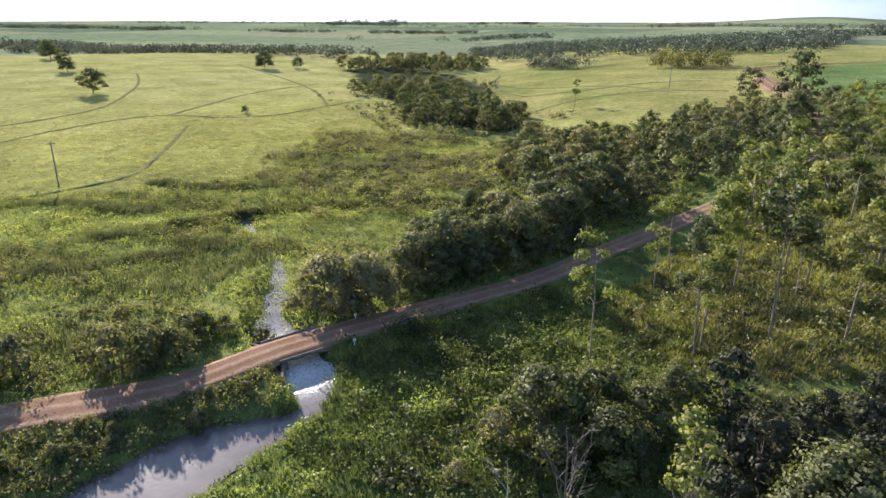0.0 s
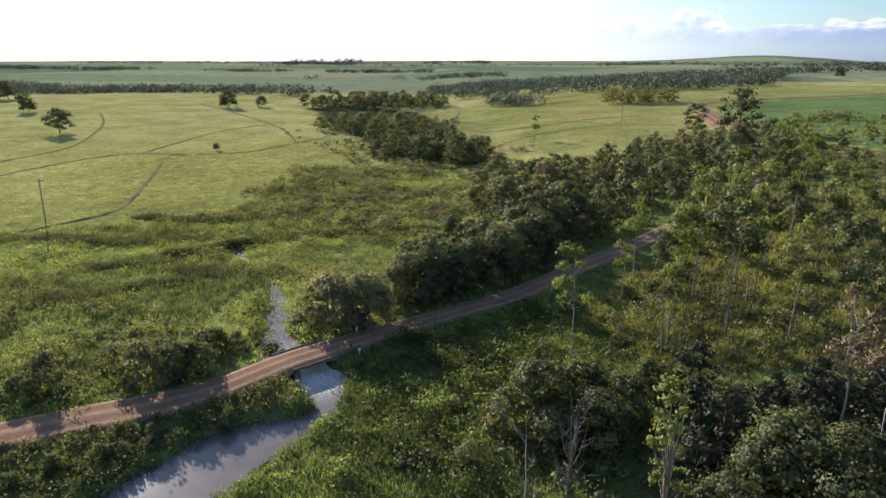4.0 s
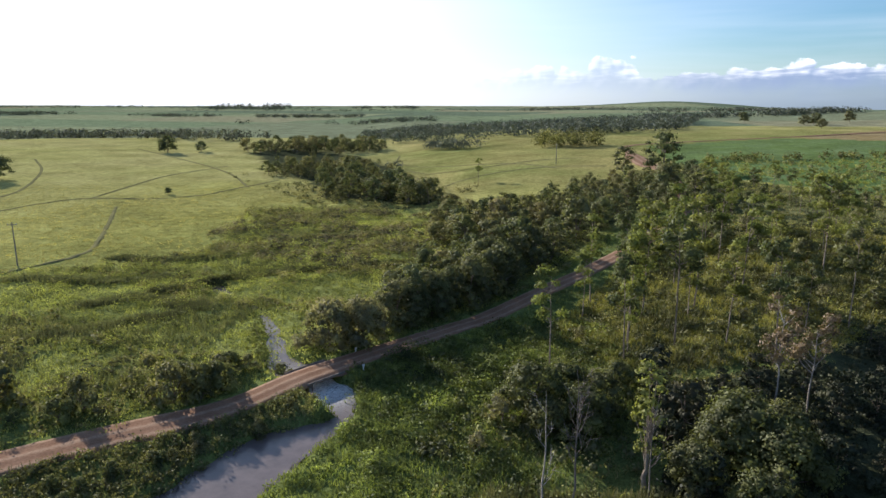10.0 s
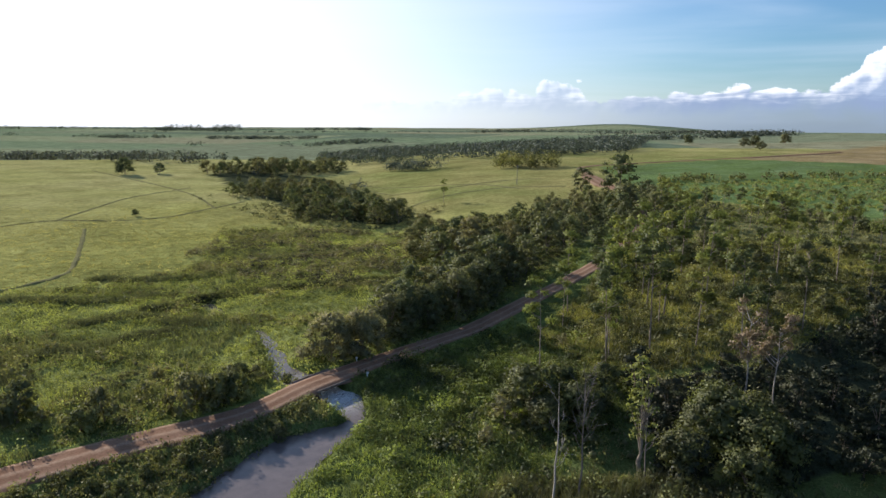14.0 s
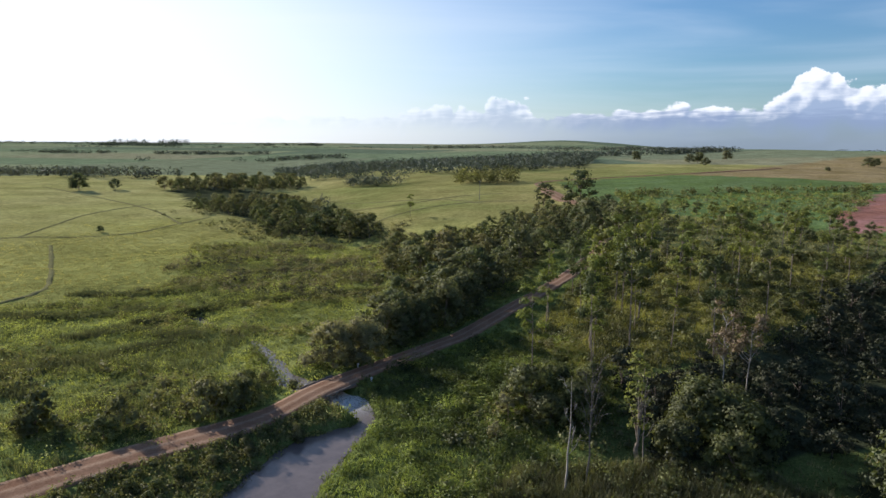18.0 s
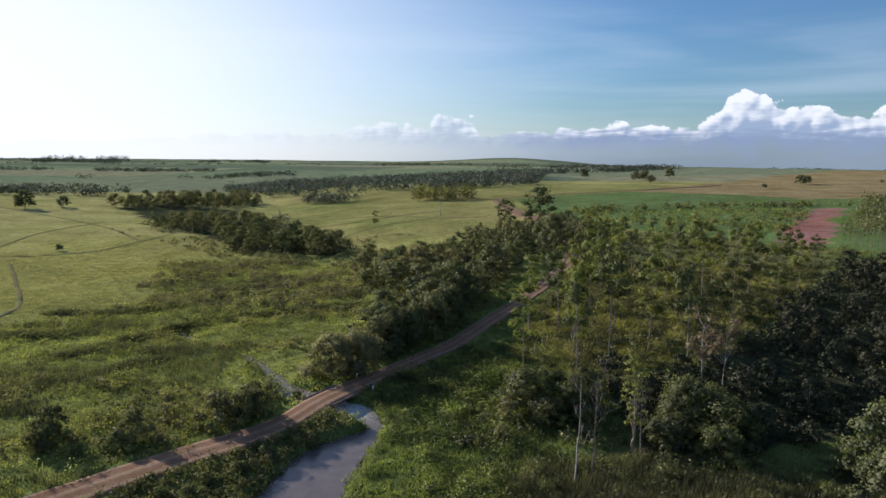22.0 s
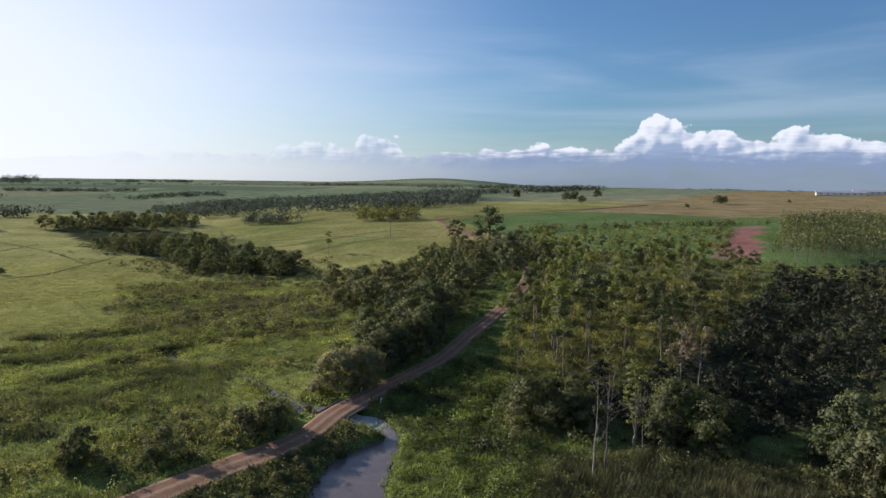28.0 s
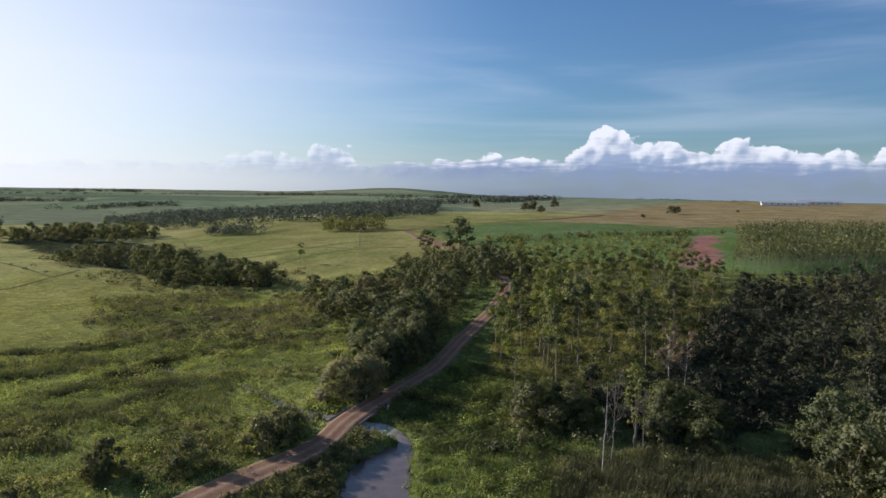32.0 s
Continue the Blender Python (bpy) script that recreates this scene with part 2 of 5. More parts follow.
M_WHITE = mat_surface("white_paint", (0.70, 0.70, 0.68), (0.80, 0.80, 0.78), 2.0, 0.6)
M_POLE = mat_surface("grey_timber", (0.22, 0.20, 0.18), (0.32, 0.29, 0.26), 3.0)
M_ROOF = mat_surface("roof_sheet", (0.40, 0.39, 0.38), (0.52, 0.51, 0.5), 0.3, 0.5)
M_TRACK = mat_surface("trodden_earth", (0.165, 0.155, 0.070), (0.22, 0.20, 0.095), 0.4)
M_LEAF_DARK = mat_leaf("broad_leaves", (0.085, 0.108, 0.032), (0.125, 0.148, 0.044), (0.15, 0.15, 0.05), 0.30, 0.28)
M_LEAF_EUC = mat_leaf("eucalyptus_leaves", (0.122, 0.160, 0.032), (0.172, 0.208, 0.042), (0.185, 0.205, 0.040), 0.40, 0.32)
M_LEAF_EUC_DEEP = mat_leaf("deep_eucalyptus_leaves", (0.070, 0.095, 0.028), (0.105, 0.128, 0.036), (0.125, 0.135, 0.038), 0.30, 0.32)
M_LEAF_WILLOW = mat_leaf("willow_leaves", (0.190, 0.195, 0.075), (0.25, 0.25, 0.095), (0.235, 0.235, 0.09), 0.44)
M_LEAF_SHRUB = mat_leaf("shrub_leaves", (0.100, 0.125, 0.034), (0.145, 0.168, 0.044), (0.165, 0.168, 0.050), 0.32, 0.38)
M_LEAF_HERB = mat_leaf("herb_leaves", (0.188, 0.232, 0.048), (0.238, 0.275, 0.062), (0.245, 0.265, 0.058), 0.42, 0.42, 0.055)
M_LEAF_BANK = mat_leaf("bank_leaves", (0.088, 0.142, 0.027), (0.122, 0.178, 0.036), (0.13, 0.168, 0.036), 0.36, 0.55, 0.07)
M_COARSE = mat_leaf("coarse_grass_blades", (0.068, 0.082, 0.030), (0.105, 0.118, 0.042), (0.12, 0.12, 0.044), 0.25, 0.45)
# albedo lowered so the hollow's shade is painted into the leaves
M_LEAF_SHADED = mat_leaf("shaded_leaves", (0.032, 0.042, 0.016), (0.050, 0.060, 0.022), (0.075, 0.076, 0.028), 0.10, 0.35)
M_LEAF_OLIVE = mat_leaf("olive_leaves", (0.135, 0.15, 0.046), (0.185, 0.195, 0.062), (0.195, 0.185, 0.062), 0.36, 0.35)
M_LEAF_BRIGHT = mat_leaf("bright_leaves", (0.18, 0.22, 0.040), (0.225, 0.255, 0.052), (0.22, 0.24, 0.05), 0.35, 0.2)
M_LEAF_DRY = mat_leaf("dry_leaves", (0.15, 0.125, 0.06), (0.22, 0.18, 0.085), (0.21, 0.165, 0.08))
# greyed towards blue, distance haze mixed into the leaf colour
M_LEAF_FAR_HAZED = mat_leaf("far_leaves_hazed", (0.075, 0.098, 0.058), (0.098, 0.120, 0.068), (0.11, 0.125, 0.07), 0.15, 0.25)
M_GRASS = mat_leaf("grass_blades", (0.095, 0.142, 0.028), (0.13, 0.175, 0.037), (0.14, 0.168, 0.038), 0.38, 0.5, 0.09)
M_MARSH = mat_leaf("marsh_blades", (0.188, 0.225, 0.048), (0.235, 0.265, 0.06), (0.24, 0.25, 0.058), 0.42, 0.4, 0.055)
M_REED = mat_leaf("reed_blades", (0.105, 0.122, 0.042), (0.145, 0.158, 0.054), (0.14, 0.15, 0.054), 0.28, 0.25)
M_DRYGRASS = mat_leaf("dry_grass_blades", (0.13, 0.145, 0.038), (0.19, 0.19, 0.06), (0.18, 0.175, 0.06), 0.30, 0.4)
M_GROVEGRASS = mat_leaf("grove_grass_blades", (0.108, 0.135, 0.028), (0.145, 0.170, 0.036), (0.155, 0.16, 0.036), 0.36, 0.55, 0.09)
M_LEAF_SCRUB = mat_leaf("scrub_leaves", (0.125, 0.128, 0.052), (0.175, 0.170, 0.068), (0.19, 0.165, 0.075), 0.30, 0.42)
M_PASTURE = mat_leaf("pasture_blades", (0.255, 0.262, 0.070), (0.315, 0.31, 0.09), (0.31, 0.295, 0.088), 0.40, 0.3, 0.05)


# ---- plan ----
def vnoise(x, y, seed=0):
    x, y = np.asarray(x, float), np.asarray(y, float)
    xi, yi = np.floor(x).astype(np.int64), np.floor(y).astype(np.int64)
    fx, fy = x - xi, y - yi
    fx, fy = fx * fx * (3 - 2 * fx), fy * fy * (3 - 2 * fy)

    def h(a, b):
        k = (a * 374761393 + b * 668265263 + seed * 1442695041) & 0x7FFFFFFF
        k = ((k ^ (k >> 13)) * 1274126177) & 0x7FFFFFFF
        return ((k ^ (k >> 16)) & 0xFFFF) / 65535.0
    return (h(xi, yi) * (1 - fx) + h(xi + 1, yi) * fx) * (1 - fy) + (h(xi, yi + 1) * (1 - fx) + h(xi + 1, yi + 1) * fx) * fy


def fbm(x, y, seed=0, octs=4):
    x, y = np.asarray(x, float), np.asarray(y, float)
    return sum(vnoise(x * 2 ** i, y * 2 ** i, seed + i) * 0.5 ** i for i in range(octs)) / sum(0.5 ** i for i in range(octs)) - 0.5


def sstep(a, b, v):
    t = np.clip((np.asarray(v, float) - a) / (b - a), 0, 1)
    return t * t * (3 - 2 * t)


def smooth_line(pts, step=1.0):
    """Catmull-Rom through the points, all columns, about every step metres."""
    p = np.array(pts, float)
    p = np.vstack([2 * p[0] - p[1], p, 2 * p[-1] - p[-2]])
    out = []
    for i in range(1, len(p) - 2):
        a, b, c, d = p[i - 1:i + 3]
        k = max(2, int(np.linalg.norm((c - b)[:2]) / step))
        for t in np.arange(k)[:, None] / k:
            out.append((0.5 * (2 * b + (c - a) * t + (2 * a - 5 * b + 4 * c - d) * t * t + (3 * b - a - 3 * c + d) * t ** 3)))
    out.append(p[-2])
    return np.array(out)


ROAD = smooth_line([(-150, -52), (-90, 2), (-61.4, 26.4), (-42.4, 42.6), (-31.9, 50.9), (-25.3, 61.3), (-11.5, 77.5), (-5.8, 84.4), (5.8, 104), (12.3, 112.8), (22.9, 127.4), (38, 156), (45.8, 192), (50.5, 225), (50.3, 250), (49.6, 264), (51, 303), (54, 345), (66, 364), (91, 374), (149, 401), (260, 470)], 1.0)
STREAM = smooth_line([(-88, -240, 2.5), (-66, -150, 2.6), (-60, -100, 2.6), (-47, -50, 2.8), (-40, -10, 3), (-34, 14, 3), (-30, 28, 3.1), (-27.4, 37.5, 3.2), (-25.8, 42, 3.0), (-25.0, 45.2, 2.5), (-21.9, 48.9, 1.4), (-20.0, 52.0, 0.5), (-20.2, 54.4, 0.6), (-22, 57.0, 1.7), (-24.6, 60.0, 1.7), (-27.4, 62.6, 1.75), (-29.9, 64.7, 1.4), (-32.2, 67.8, 0.6), (-33.8, 71.5, 0.15), (-36.8, 78, 0.05), (-40.5, 84.5, -0.1), (-47, 92, -0.2), (-53.5, 97.5, 0.1), (-54, 101, -0.2), (-48.5, 106.5, -0.3), (-38, 112, -0.4), (-26.8, 116, -0.4), (-22, 128, -0.4), (-20, 140, -0.5)], 0.7)


def line_dist(line, x, y, wcol=None):
    """Distance to a polyline's vertices and the index of the nearest."""
    x, y = np.asarray(x, float).ravel(), np.asarray(y, float).ravel()
    best, idx = np.full(x.shape, 1e9), np.zeros(x.shape, int)
    for i, p in enumerate(line):
        d = np.hypot(x - p[0], y - p[1]) - (p[2] if wcol else 0)
        k = d < best
        best[k], idx[k] = d[k], i
    return best, idx


def base_height(x, y):
    x, y = np.asarray(x, float), np.asarray(y, float)
    z = -0.7 + 0.7 * sstep(-40, -10, x) * sstep(30, 60, y) + 0.9 * fbm(x / 60, y / 60, 3)
    q = x * 0.9 + y * 0.25 - 35
    q = np.clip(q, 0, 640) * sstep(30, 110, y + 0.4 * x)
    z = z + 8 * (1 - np.exp(-q / 60)) + 0.018 * q + 0.02 * np.clip(q - 420, 0, 500)
    z = z - 3.5 * np.exp(-(((x - 66) * 0.75 - (y - 82) * 0.66) / 14) ** 2 - (((x - 66) * 0.66 + (y - 82) * 0.75) / 34) ** 2)
    left = sstep(-60, -420, x - 0.1 * y)
    z = z + 5.0 * left * sstep(60, 420, np.hypot(x, y))
    d = np.hypot(x, y)
    fall = sstep(520, 700, d) * sstep(150, -60, x)
    z = z - 6 * fall
    far = sstep(650, 2600, d)
    side = sstep(700, -900, x - 0.1 * y)
    z = z * (1 - 0.75 * sstep(1000, 1700, d)) + far * (2 + 9 * side + 20 * fbm(x / 800, y / 800, 21, 3))
    z = z + 30 * np.exp(-((x - 640) / 330) ** 2 - ((y - 2750) / 500) ** 2)
    z = z - np.clip(d - 2800, 0, 9000) * 0.006
    return z


ROAD_Z = base_height(ROAD[:, 0], ROAD[:, 1]) + 0.35
near = np.exp(-((ROAD[:, 0] + 22) ** 2 + (ROAD[:, 1] - 62) ** 2) / (2 * 26.0 ** 2))
ROAD_Z = ROAD_Z * (1 - near) + 0.0 * near
for _ in range(12):
    ROAD_Z[1:-1] = (ROAD_Z[:-2] + ROAD_Z[1:-1] * 2 + ROAD_Z[2:]) / 4
WATER_Z = -1.3


def ground_height(x, y):
    """Height of the finished ground, array in, array out."""
    x, y = np.asarray(x, float), np.asarray(y, float)
    z = base_height(x, y).ravel() + 0.25 * fbm(x / 5, y / 5, 9).ravel() * sstep(400, 200, np.hypot(x, y)).ravel()
    xr, yr = x.ravel(), y.ravel()
    k = np.where((xr > -130) & (xr < 110) & (yr > 0) & (yr < 200))[0]
    z[k] += 0.9 * np.clip(fbm(xr[k] / 4.5, yr[k] / 3.6, 13, 3), -0.15, 0.5)
    k = np.where((xr > -160) & (xr < 170) & (yr > -60) & (yr < 490))[0]
    if len(k):
        d, i = line_dist(ROAD, xr[k], yr[k])
        w = sstep(5.8, 2.3, d)
        z[k] = z[k] * (1 - w) + (ROAD_Z[i] - 0.09) * w
    k = np.where((xr > -105) & (xr < -5) & (yr > -260) & (yr < 150))[0]
    if len(k):
        d, i = line_dist(STREAM, xr[k], yr[k], True)
        w = sstep(1.9, -0.4, d + 1.5 * fbm(xr[k] / 2.6, yr[k] / 2.6, 31))
        w = w * np.clip((STREAM[i, 2] + 0.75) / 1.0, 0.25, 1)
        z[k] = z[k] * (1 - w) + (-2.3) * w
    return z.reshape(x.shape)


def gz(x, y):
    return float(ground_height(np.array([x]), np.array([y]))[0])


def in_poly(poly, x, y):
    x, y = np.asarray(x, float), np.asarray(y, float)
    inside = np.zeros(x.shape, bool)
    for (x1, y1), (x2, y2) in zip(poly, poly[1:] + poly[:1]):
        c = (y1 > y) != (y2 > y)
        inside ^= c & (x < (x2 - x1) * (y - y1) / (y2 - y1 + 1e-9) + x1)
    return inside


# zones of the plan
MARSH = [(-150, -48), (-90, 4), (-62, 30), (-43, 45), (-33, 54), (-22, 66), (-12, 80), (4, 106), (20, 135), (10, 150), (-25, 178), (-60, 186), (-76, 170), (-70, 140), (-62, 121), (-94, 98), (-118, 78), (-190, 40)]
BANK = [(-52, 28), (-43, 39), (-33, 47), (-24, 57), (-22, 62), (-12, 73), (0, 86), (9, 84), (14, 66), (10, 52), (0, 40), (-14, 20), (-30, 10)]
GROVE = [(2, 78), (10, 66), (34, 70), (66, 98), (96, 128), (92, 158), (74, 190), (62, 214), (56, 192), (47, 165), (30, 134), (12, 102)]
RIGHTSIDE = [(-16, 20), (-10, 52), (10, 82), (30, 130), (50, 178), (62, 214), (98, 160), (112, 135), (150, 115), (110, 30), (60, -8), (10, 0)]
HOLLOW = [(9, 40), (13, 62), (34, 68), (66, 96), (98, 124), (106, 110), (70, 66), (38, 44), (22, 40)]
EDGEWOOD = [(22, 20), (29, 36), (44, 48), (74, 70), (110, 112), (140, 122), (150, 100), (110, 30), (60, -6), (28, 6)]
FRONT = [(-16, 20), (-4, 40), (9, 41), (20, 38), (26, 30), (20, 10), (0, 6)]
ROADWOOD = [(-20, 75), (-14, 84), (-4, 100), (3, 114), (12, 133), (27, 160), (38, 186), (43, 226), (24, 224), (8, 186), (-18, 172), (-24, 140), (-8, 118), (-22, 90)]
FARWOOD = [(-30, 192), (-26, 214), (-40, 250), (-66, 318), (-92, 372), (-150, 415), (-158, 372), (-112, 292), (-92, 262), (-64, 216), (-48, 200)]
FIELD = [(66, 215), (60, 262), (66, 352), (95, 366), (152, 394), (420, 640), (900, 900), (1300, 500), (420, 120), (150, 118), (104, 130), (96, 162)]


def soft_poly(poly, x, y, r, seed=81):
    """Share of a polygon round a point, with an uneven edge."""
    wx, wy = x + 26 * fbm(x / 30, y / 30, seed), y + 26 * fbm(x / 30, y / 30, seed + 9)
    ring = [(0, 0)] + [(r * k * math.cos(a), r * k * math.sin(a)) for k, m in ((0.5, 5), (1.0, 8)) for a in np.arange(m) * 6.283 / m]
    return sum(in_poly(poly, wx + a, wy + b).astype(float) for a, b in ring) / len(ring)


SLOPE = [(-56, 24), (-44, 40), (-33, 49), (-25, 58), (-22, 57), (-23, 51), (-27.5, 46.5), (-29.5, 40), (-33, 26)]


def ground_tint(x, y):
    """Surface colours over the plan, with some shade and haze mixed in."""
    n1, n2 = fbm(x / 38, y / 38, 51), fbm(x / 9, y / 9, 57)
    c = np.empty((*x.shape, 3))
    c[:] = (0.335, 0.318, 0.080)
    c += (n1[..., None] * np.array([0.06, 0.03, 0.03])) + n2[..., None] * np.array([0.05, 0.045, 0.02])
    g = (sstep(-190, -75, x + 25 * n1) * sstep(330, 160, y + 20 * n1))[..., None]
    c = c * (1 - 0.75 * g) + np.array([0.268, 0.266, 0.048]) * 0.75 * g
    g = (sstep(-110, -40, x + 20 * n1) * sstep(190, 230, y) * sstep(560, 420, y))[..., None]
    c = c * (1 - g) + (np.array([0.245, 0.236, 0.056]) + n1[..., None] * np.array([0.22, 0.12, 0.05])) * g
    s = (0.5 * soft_poly(MARSH, x, y, 18) + 0.5 * soft_poly(MARSH, x, y, 48, 85))[..., None]
    c = c * (1 - s) + (np.array([0.165, 0.190, 0.040]) + np.clip(n2[..., None] * 2 + 0.2, -0.3, 0.7) * np.array([0.06, 0.065, 0.01])) * s
    marsh = in_poly(BANK, x, y) | in_poly(RIGHTSIDE, x, y)
    dr = np.full(x.size, 99.0)
    k = np.where((x.ravel() > -120) & (x.ravel() < 120) & (y.ravel() > 20) & (y.ravel() < 300))[0]
    dr[k] = line_dist(ROAD[::2], x.ravel()[k], y.ravel()[k])[0]
    marsh |= (dr.reshape(x.shape) < 10 + 8 * n2) & (y < 232)
    c[marsh] = np.array([0.115, 0.142, 0.030]) + np.clip(n2[marsh][:, None] * 2 + 0.2, -0.3, 0.7) * np.array([0.06, 0.065, 0.01])
    g = in_poly(GROVE, x, y)
    c[g] = np.array([0.115, 0.125, 0.035]) + n2[g][:, None] * np.array([0.12, 0.09, 0.03])
    # dark woodland floor; in the hollow it stands in for shade
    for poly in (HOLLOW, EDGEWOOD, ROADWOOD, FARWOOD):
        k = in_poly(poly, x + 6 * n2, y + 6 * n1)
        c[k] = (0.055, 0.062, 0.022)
    # crops and the dry crest of the hill
    f = in_poly(FIELD, x, y)
    p = x * 0.72 + y * 0.69
    c[f] = np.array([0.125, 0.182, 0.042]) + n2[f][:, None] * 0.05
    dry = f & (p > 395 + 50 * n1 + 0.12 * (x - 250)) & (p > 330)
    c[dry] = np.array([0.275, 0.215, 0.072]) + n2[dry][:, None] * 0.05
    mid = f & (y > 268 + 0.1 * (x - 200)) & ~dry
    c[mid] = np.array([0.122, 0.172, 0.042]) + n2[mid][:, None] * 0.04
    s = x - (108 + (y - 160) * 0.82)
    soil = f & (s > -5 + 22 * n2) & (s < 13 + 22 * n2) & (y > 150) & (y < 256)
    c[soil] = np.array([0.30, 0.155, 0.085]) + n2[soil][:, None] * 0.08
    # far patchwork, its colours bluer to stand in for haze
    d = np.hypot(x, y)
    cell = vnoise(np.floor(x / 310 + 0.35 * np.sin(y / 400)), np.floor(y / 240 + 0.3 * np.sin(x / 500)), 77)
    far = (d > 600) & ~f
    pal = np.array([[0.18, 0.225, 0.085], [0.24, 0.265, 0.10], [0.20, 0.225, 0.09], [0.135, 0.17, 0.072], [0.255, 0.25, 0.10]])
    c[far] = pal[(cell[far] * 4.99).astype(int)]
    # blue raised everywhere, putting a little haze into the ground colour
    return np.clip(c * np.array([1.0, 0.97, 1.5]), 0.01, 0.6)


# ---- building helpers ----
def fast_mesh(name, verts, faces, material, smooth=False, normals=None):
    """Mesh data from arrays: verts (n,3), faces (m,k) with k corners each."""
    verts, faces = np.ascontiguousarray(verts, np.float32), np.ascontiguousarray(faces, np.int32)
    me = bpy.data.meshes.new(name)
    k = faces.shape[1]
    me.vertices.add(len(verts)), me.loops.add(faces.size), me.polygons.add(len(faces))
    me.vertices.foreach_set("co", verts.ravel())
    me.loops.foreach_set("vertex_index", faces.ravel())
    me.polygons.foreach_set("loop_start", np.arange(0, faces.size, k, dtype=np.int32))
    me.update(calc_edges=True)
    if smooth:
        me.polygons.foreach_set("use_smooth", np.ones(len(faces), bool))
    if normals is not None:
        at = me.attributes.new("custom_normal", "FLOAT_VECTOR", "POINT")
        at.data.foreach_set("vector", np.ascontiguousarray(normals, np.float32).ravel())
        me.update()
    me.materials.append(material)
    return me


def part(name, bm, material, parent, label=""):
    me = bpy.data.meshes.new(name)
    bm.to_mesh(me)
    bm.free()
    me.materials.append(material)
    ob = new(name, me)
    ob.parent = parent
    if label:
        tagged(ob, label)
    return ob


def part_mesh(name, me, parent, label=""):
    ob = new(name, me)
    ob.parent = parent
    if label:
        tagged(ob, label)
    return ob


def box_bm(sx, sy, sz, at=(0, 0, 0), rot=0.0, bevel=0.0):
    bm = bmesh.new()
    bmesh.ops.create_cube(bm, size=1.0, matrix=Matrix.Translation(at) @ Matrix.Rotation(rot, 4, "Z") @ Matrix.Diagonal((sx, sy, sz, 1)))
    if bevel:
        bmesh.ops.bevel(bm, geom=bm.edges[:], offset=bevel, segments=2, affect="EDGES")
    return bm


def tubes(paths, sides=6):
    """Tapered tubes along paths of (x, y, z, radius); arrays of verts and quads."""
    V, F, base = [], [], 0
    for path in paths:
        p = np.array(path, float)
        d = np.gradient(p[:, :3], axis=0)
        d /= np.linalg.norm(d, axis=1)[:, None] + 1e-9
        ref = np.where(np.abs(d[:, 2:3]) > 0.8, np.array([[1.0, 0, 0]]), np.array([[0, 0, 1.0]]))
        u = np.cross(d, ref)
        u /= np.linalg.norm(u, axis=1)[:, None]
        v = np.cross(d, u)
        a = np.arange(sides) * 2 * math.pi / sides
        ring = p[:, None, :3] + p[:, None, 3:4] * (np.cos(a)[None, :, None] * u[:, None] + np.sin(a)[None, :, None] * v[:, None])
        V.append(ring.reshape(-1, 3))
        for i in range(len(p) - 1):
            for j in range(sides):
                k = (j + 1) % sides
                F.append((base + i * sides + j, base + i * sides + k, base + (i + 1) * sides + k, base + (i + 1) * sides + j))
        base += len(p) * sides
    return np.vstack(V), np.array(F)


def leaves(rng, pts, nrm, size, width=0.5, spread=0.7, jitter=0.3):
    """Pointed leaf quads at pts, facing about nrm, shaded with the soft form of their clump."""
    n = len(pts)
    nn = nrm + rng.normal(0, spread, (n, 3))
    nn *= np.where((nn * nrm).sum(1) < 0, -1.0, 1.0)[:, None]
    nn /= np.linalg.norm(nn, axis=1)[:, None] + 1e-9
    t = rng.normal(0, 1, (n, 3))
    t[:, 2] -= 0.4
    u = np.cross(nn, t)
    u /= np.linalg.norm(u, axis=1)[:, None] + 1e-9
    v = np.cross(nn, u)
    L = (size * rng.uniform(0.6, 1.35, n))[:, None]
    V = np.stack([pts - v * L * 0.5, pts + u * L * width * 0.5 + nn * L * 0.06, pts + v * L * 0.5, pts - u * L * width * 0.5 + nn * L * 0.06], 1).reshape(-1, 3)
    s = nrm / (np.linalg.norm(nrm, axis=1)[:, None] + 1e-9) + rng.normal(0, jitter, (n, 3))
    s /= np.linalg.norm(s, axis=1)[:, None] + 1e-9
    return V, np.arange(4 * n).reshape(n, 4), np.repeat(s, 4, 0)


def crown_normals(P, N, k=0.6):
    """Lobe normals leaning towards the form of the whole crown."""
    d = P - P.mean(0)
    d /= np.linalg.norm(d, axis=1)[:, None] + 1e-9
    return N + k * d + np.array([0, 0, 0.1])


def lobes_cloud(rng, lobes, per, hollow=0.55):
    """Points and outward normals round a set of lobes (x, y, z, r, flatten)."""
    P, N = [], []
    for x, y, z, r, fl in lobes:
        k = max(6, int(per * r * r))
        d = rng.normal(0, 1, (k, 3))
        d[:, 2] = np.abs(d[:, 2]) * 0.9 - 0.55 * rng.random(k)
        d /= np.linalg.norm(d, axis=1)[:, None]
        rr = r * (hollow + (1.18 - hollow) * rng.random(k) ** 0.9) * (1 + 0.18 * np.sin(5 * d[:, 0] + x) * np.sin(4 * d[:, 1] + y))
        P.append(np.array([x, y, z]) + d * rr[:, None] * np.array([1, 1, fl]))
        N.append(d)
    return np.vstack(P), np.vstack(N)


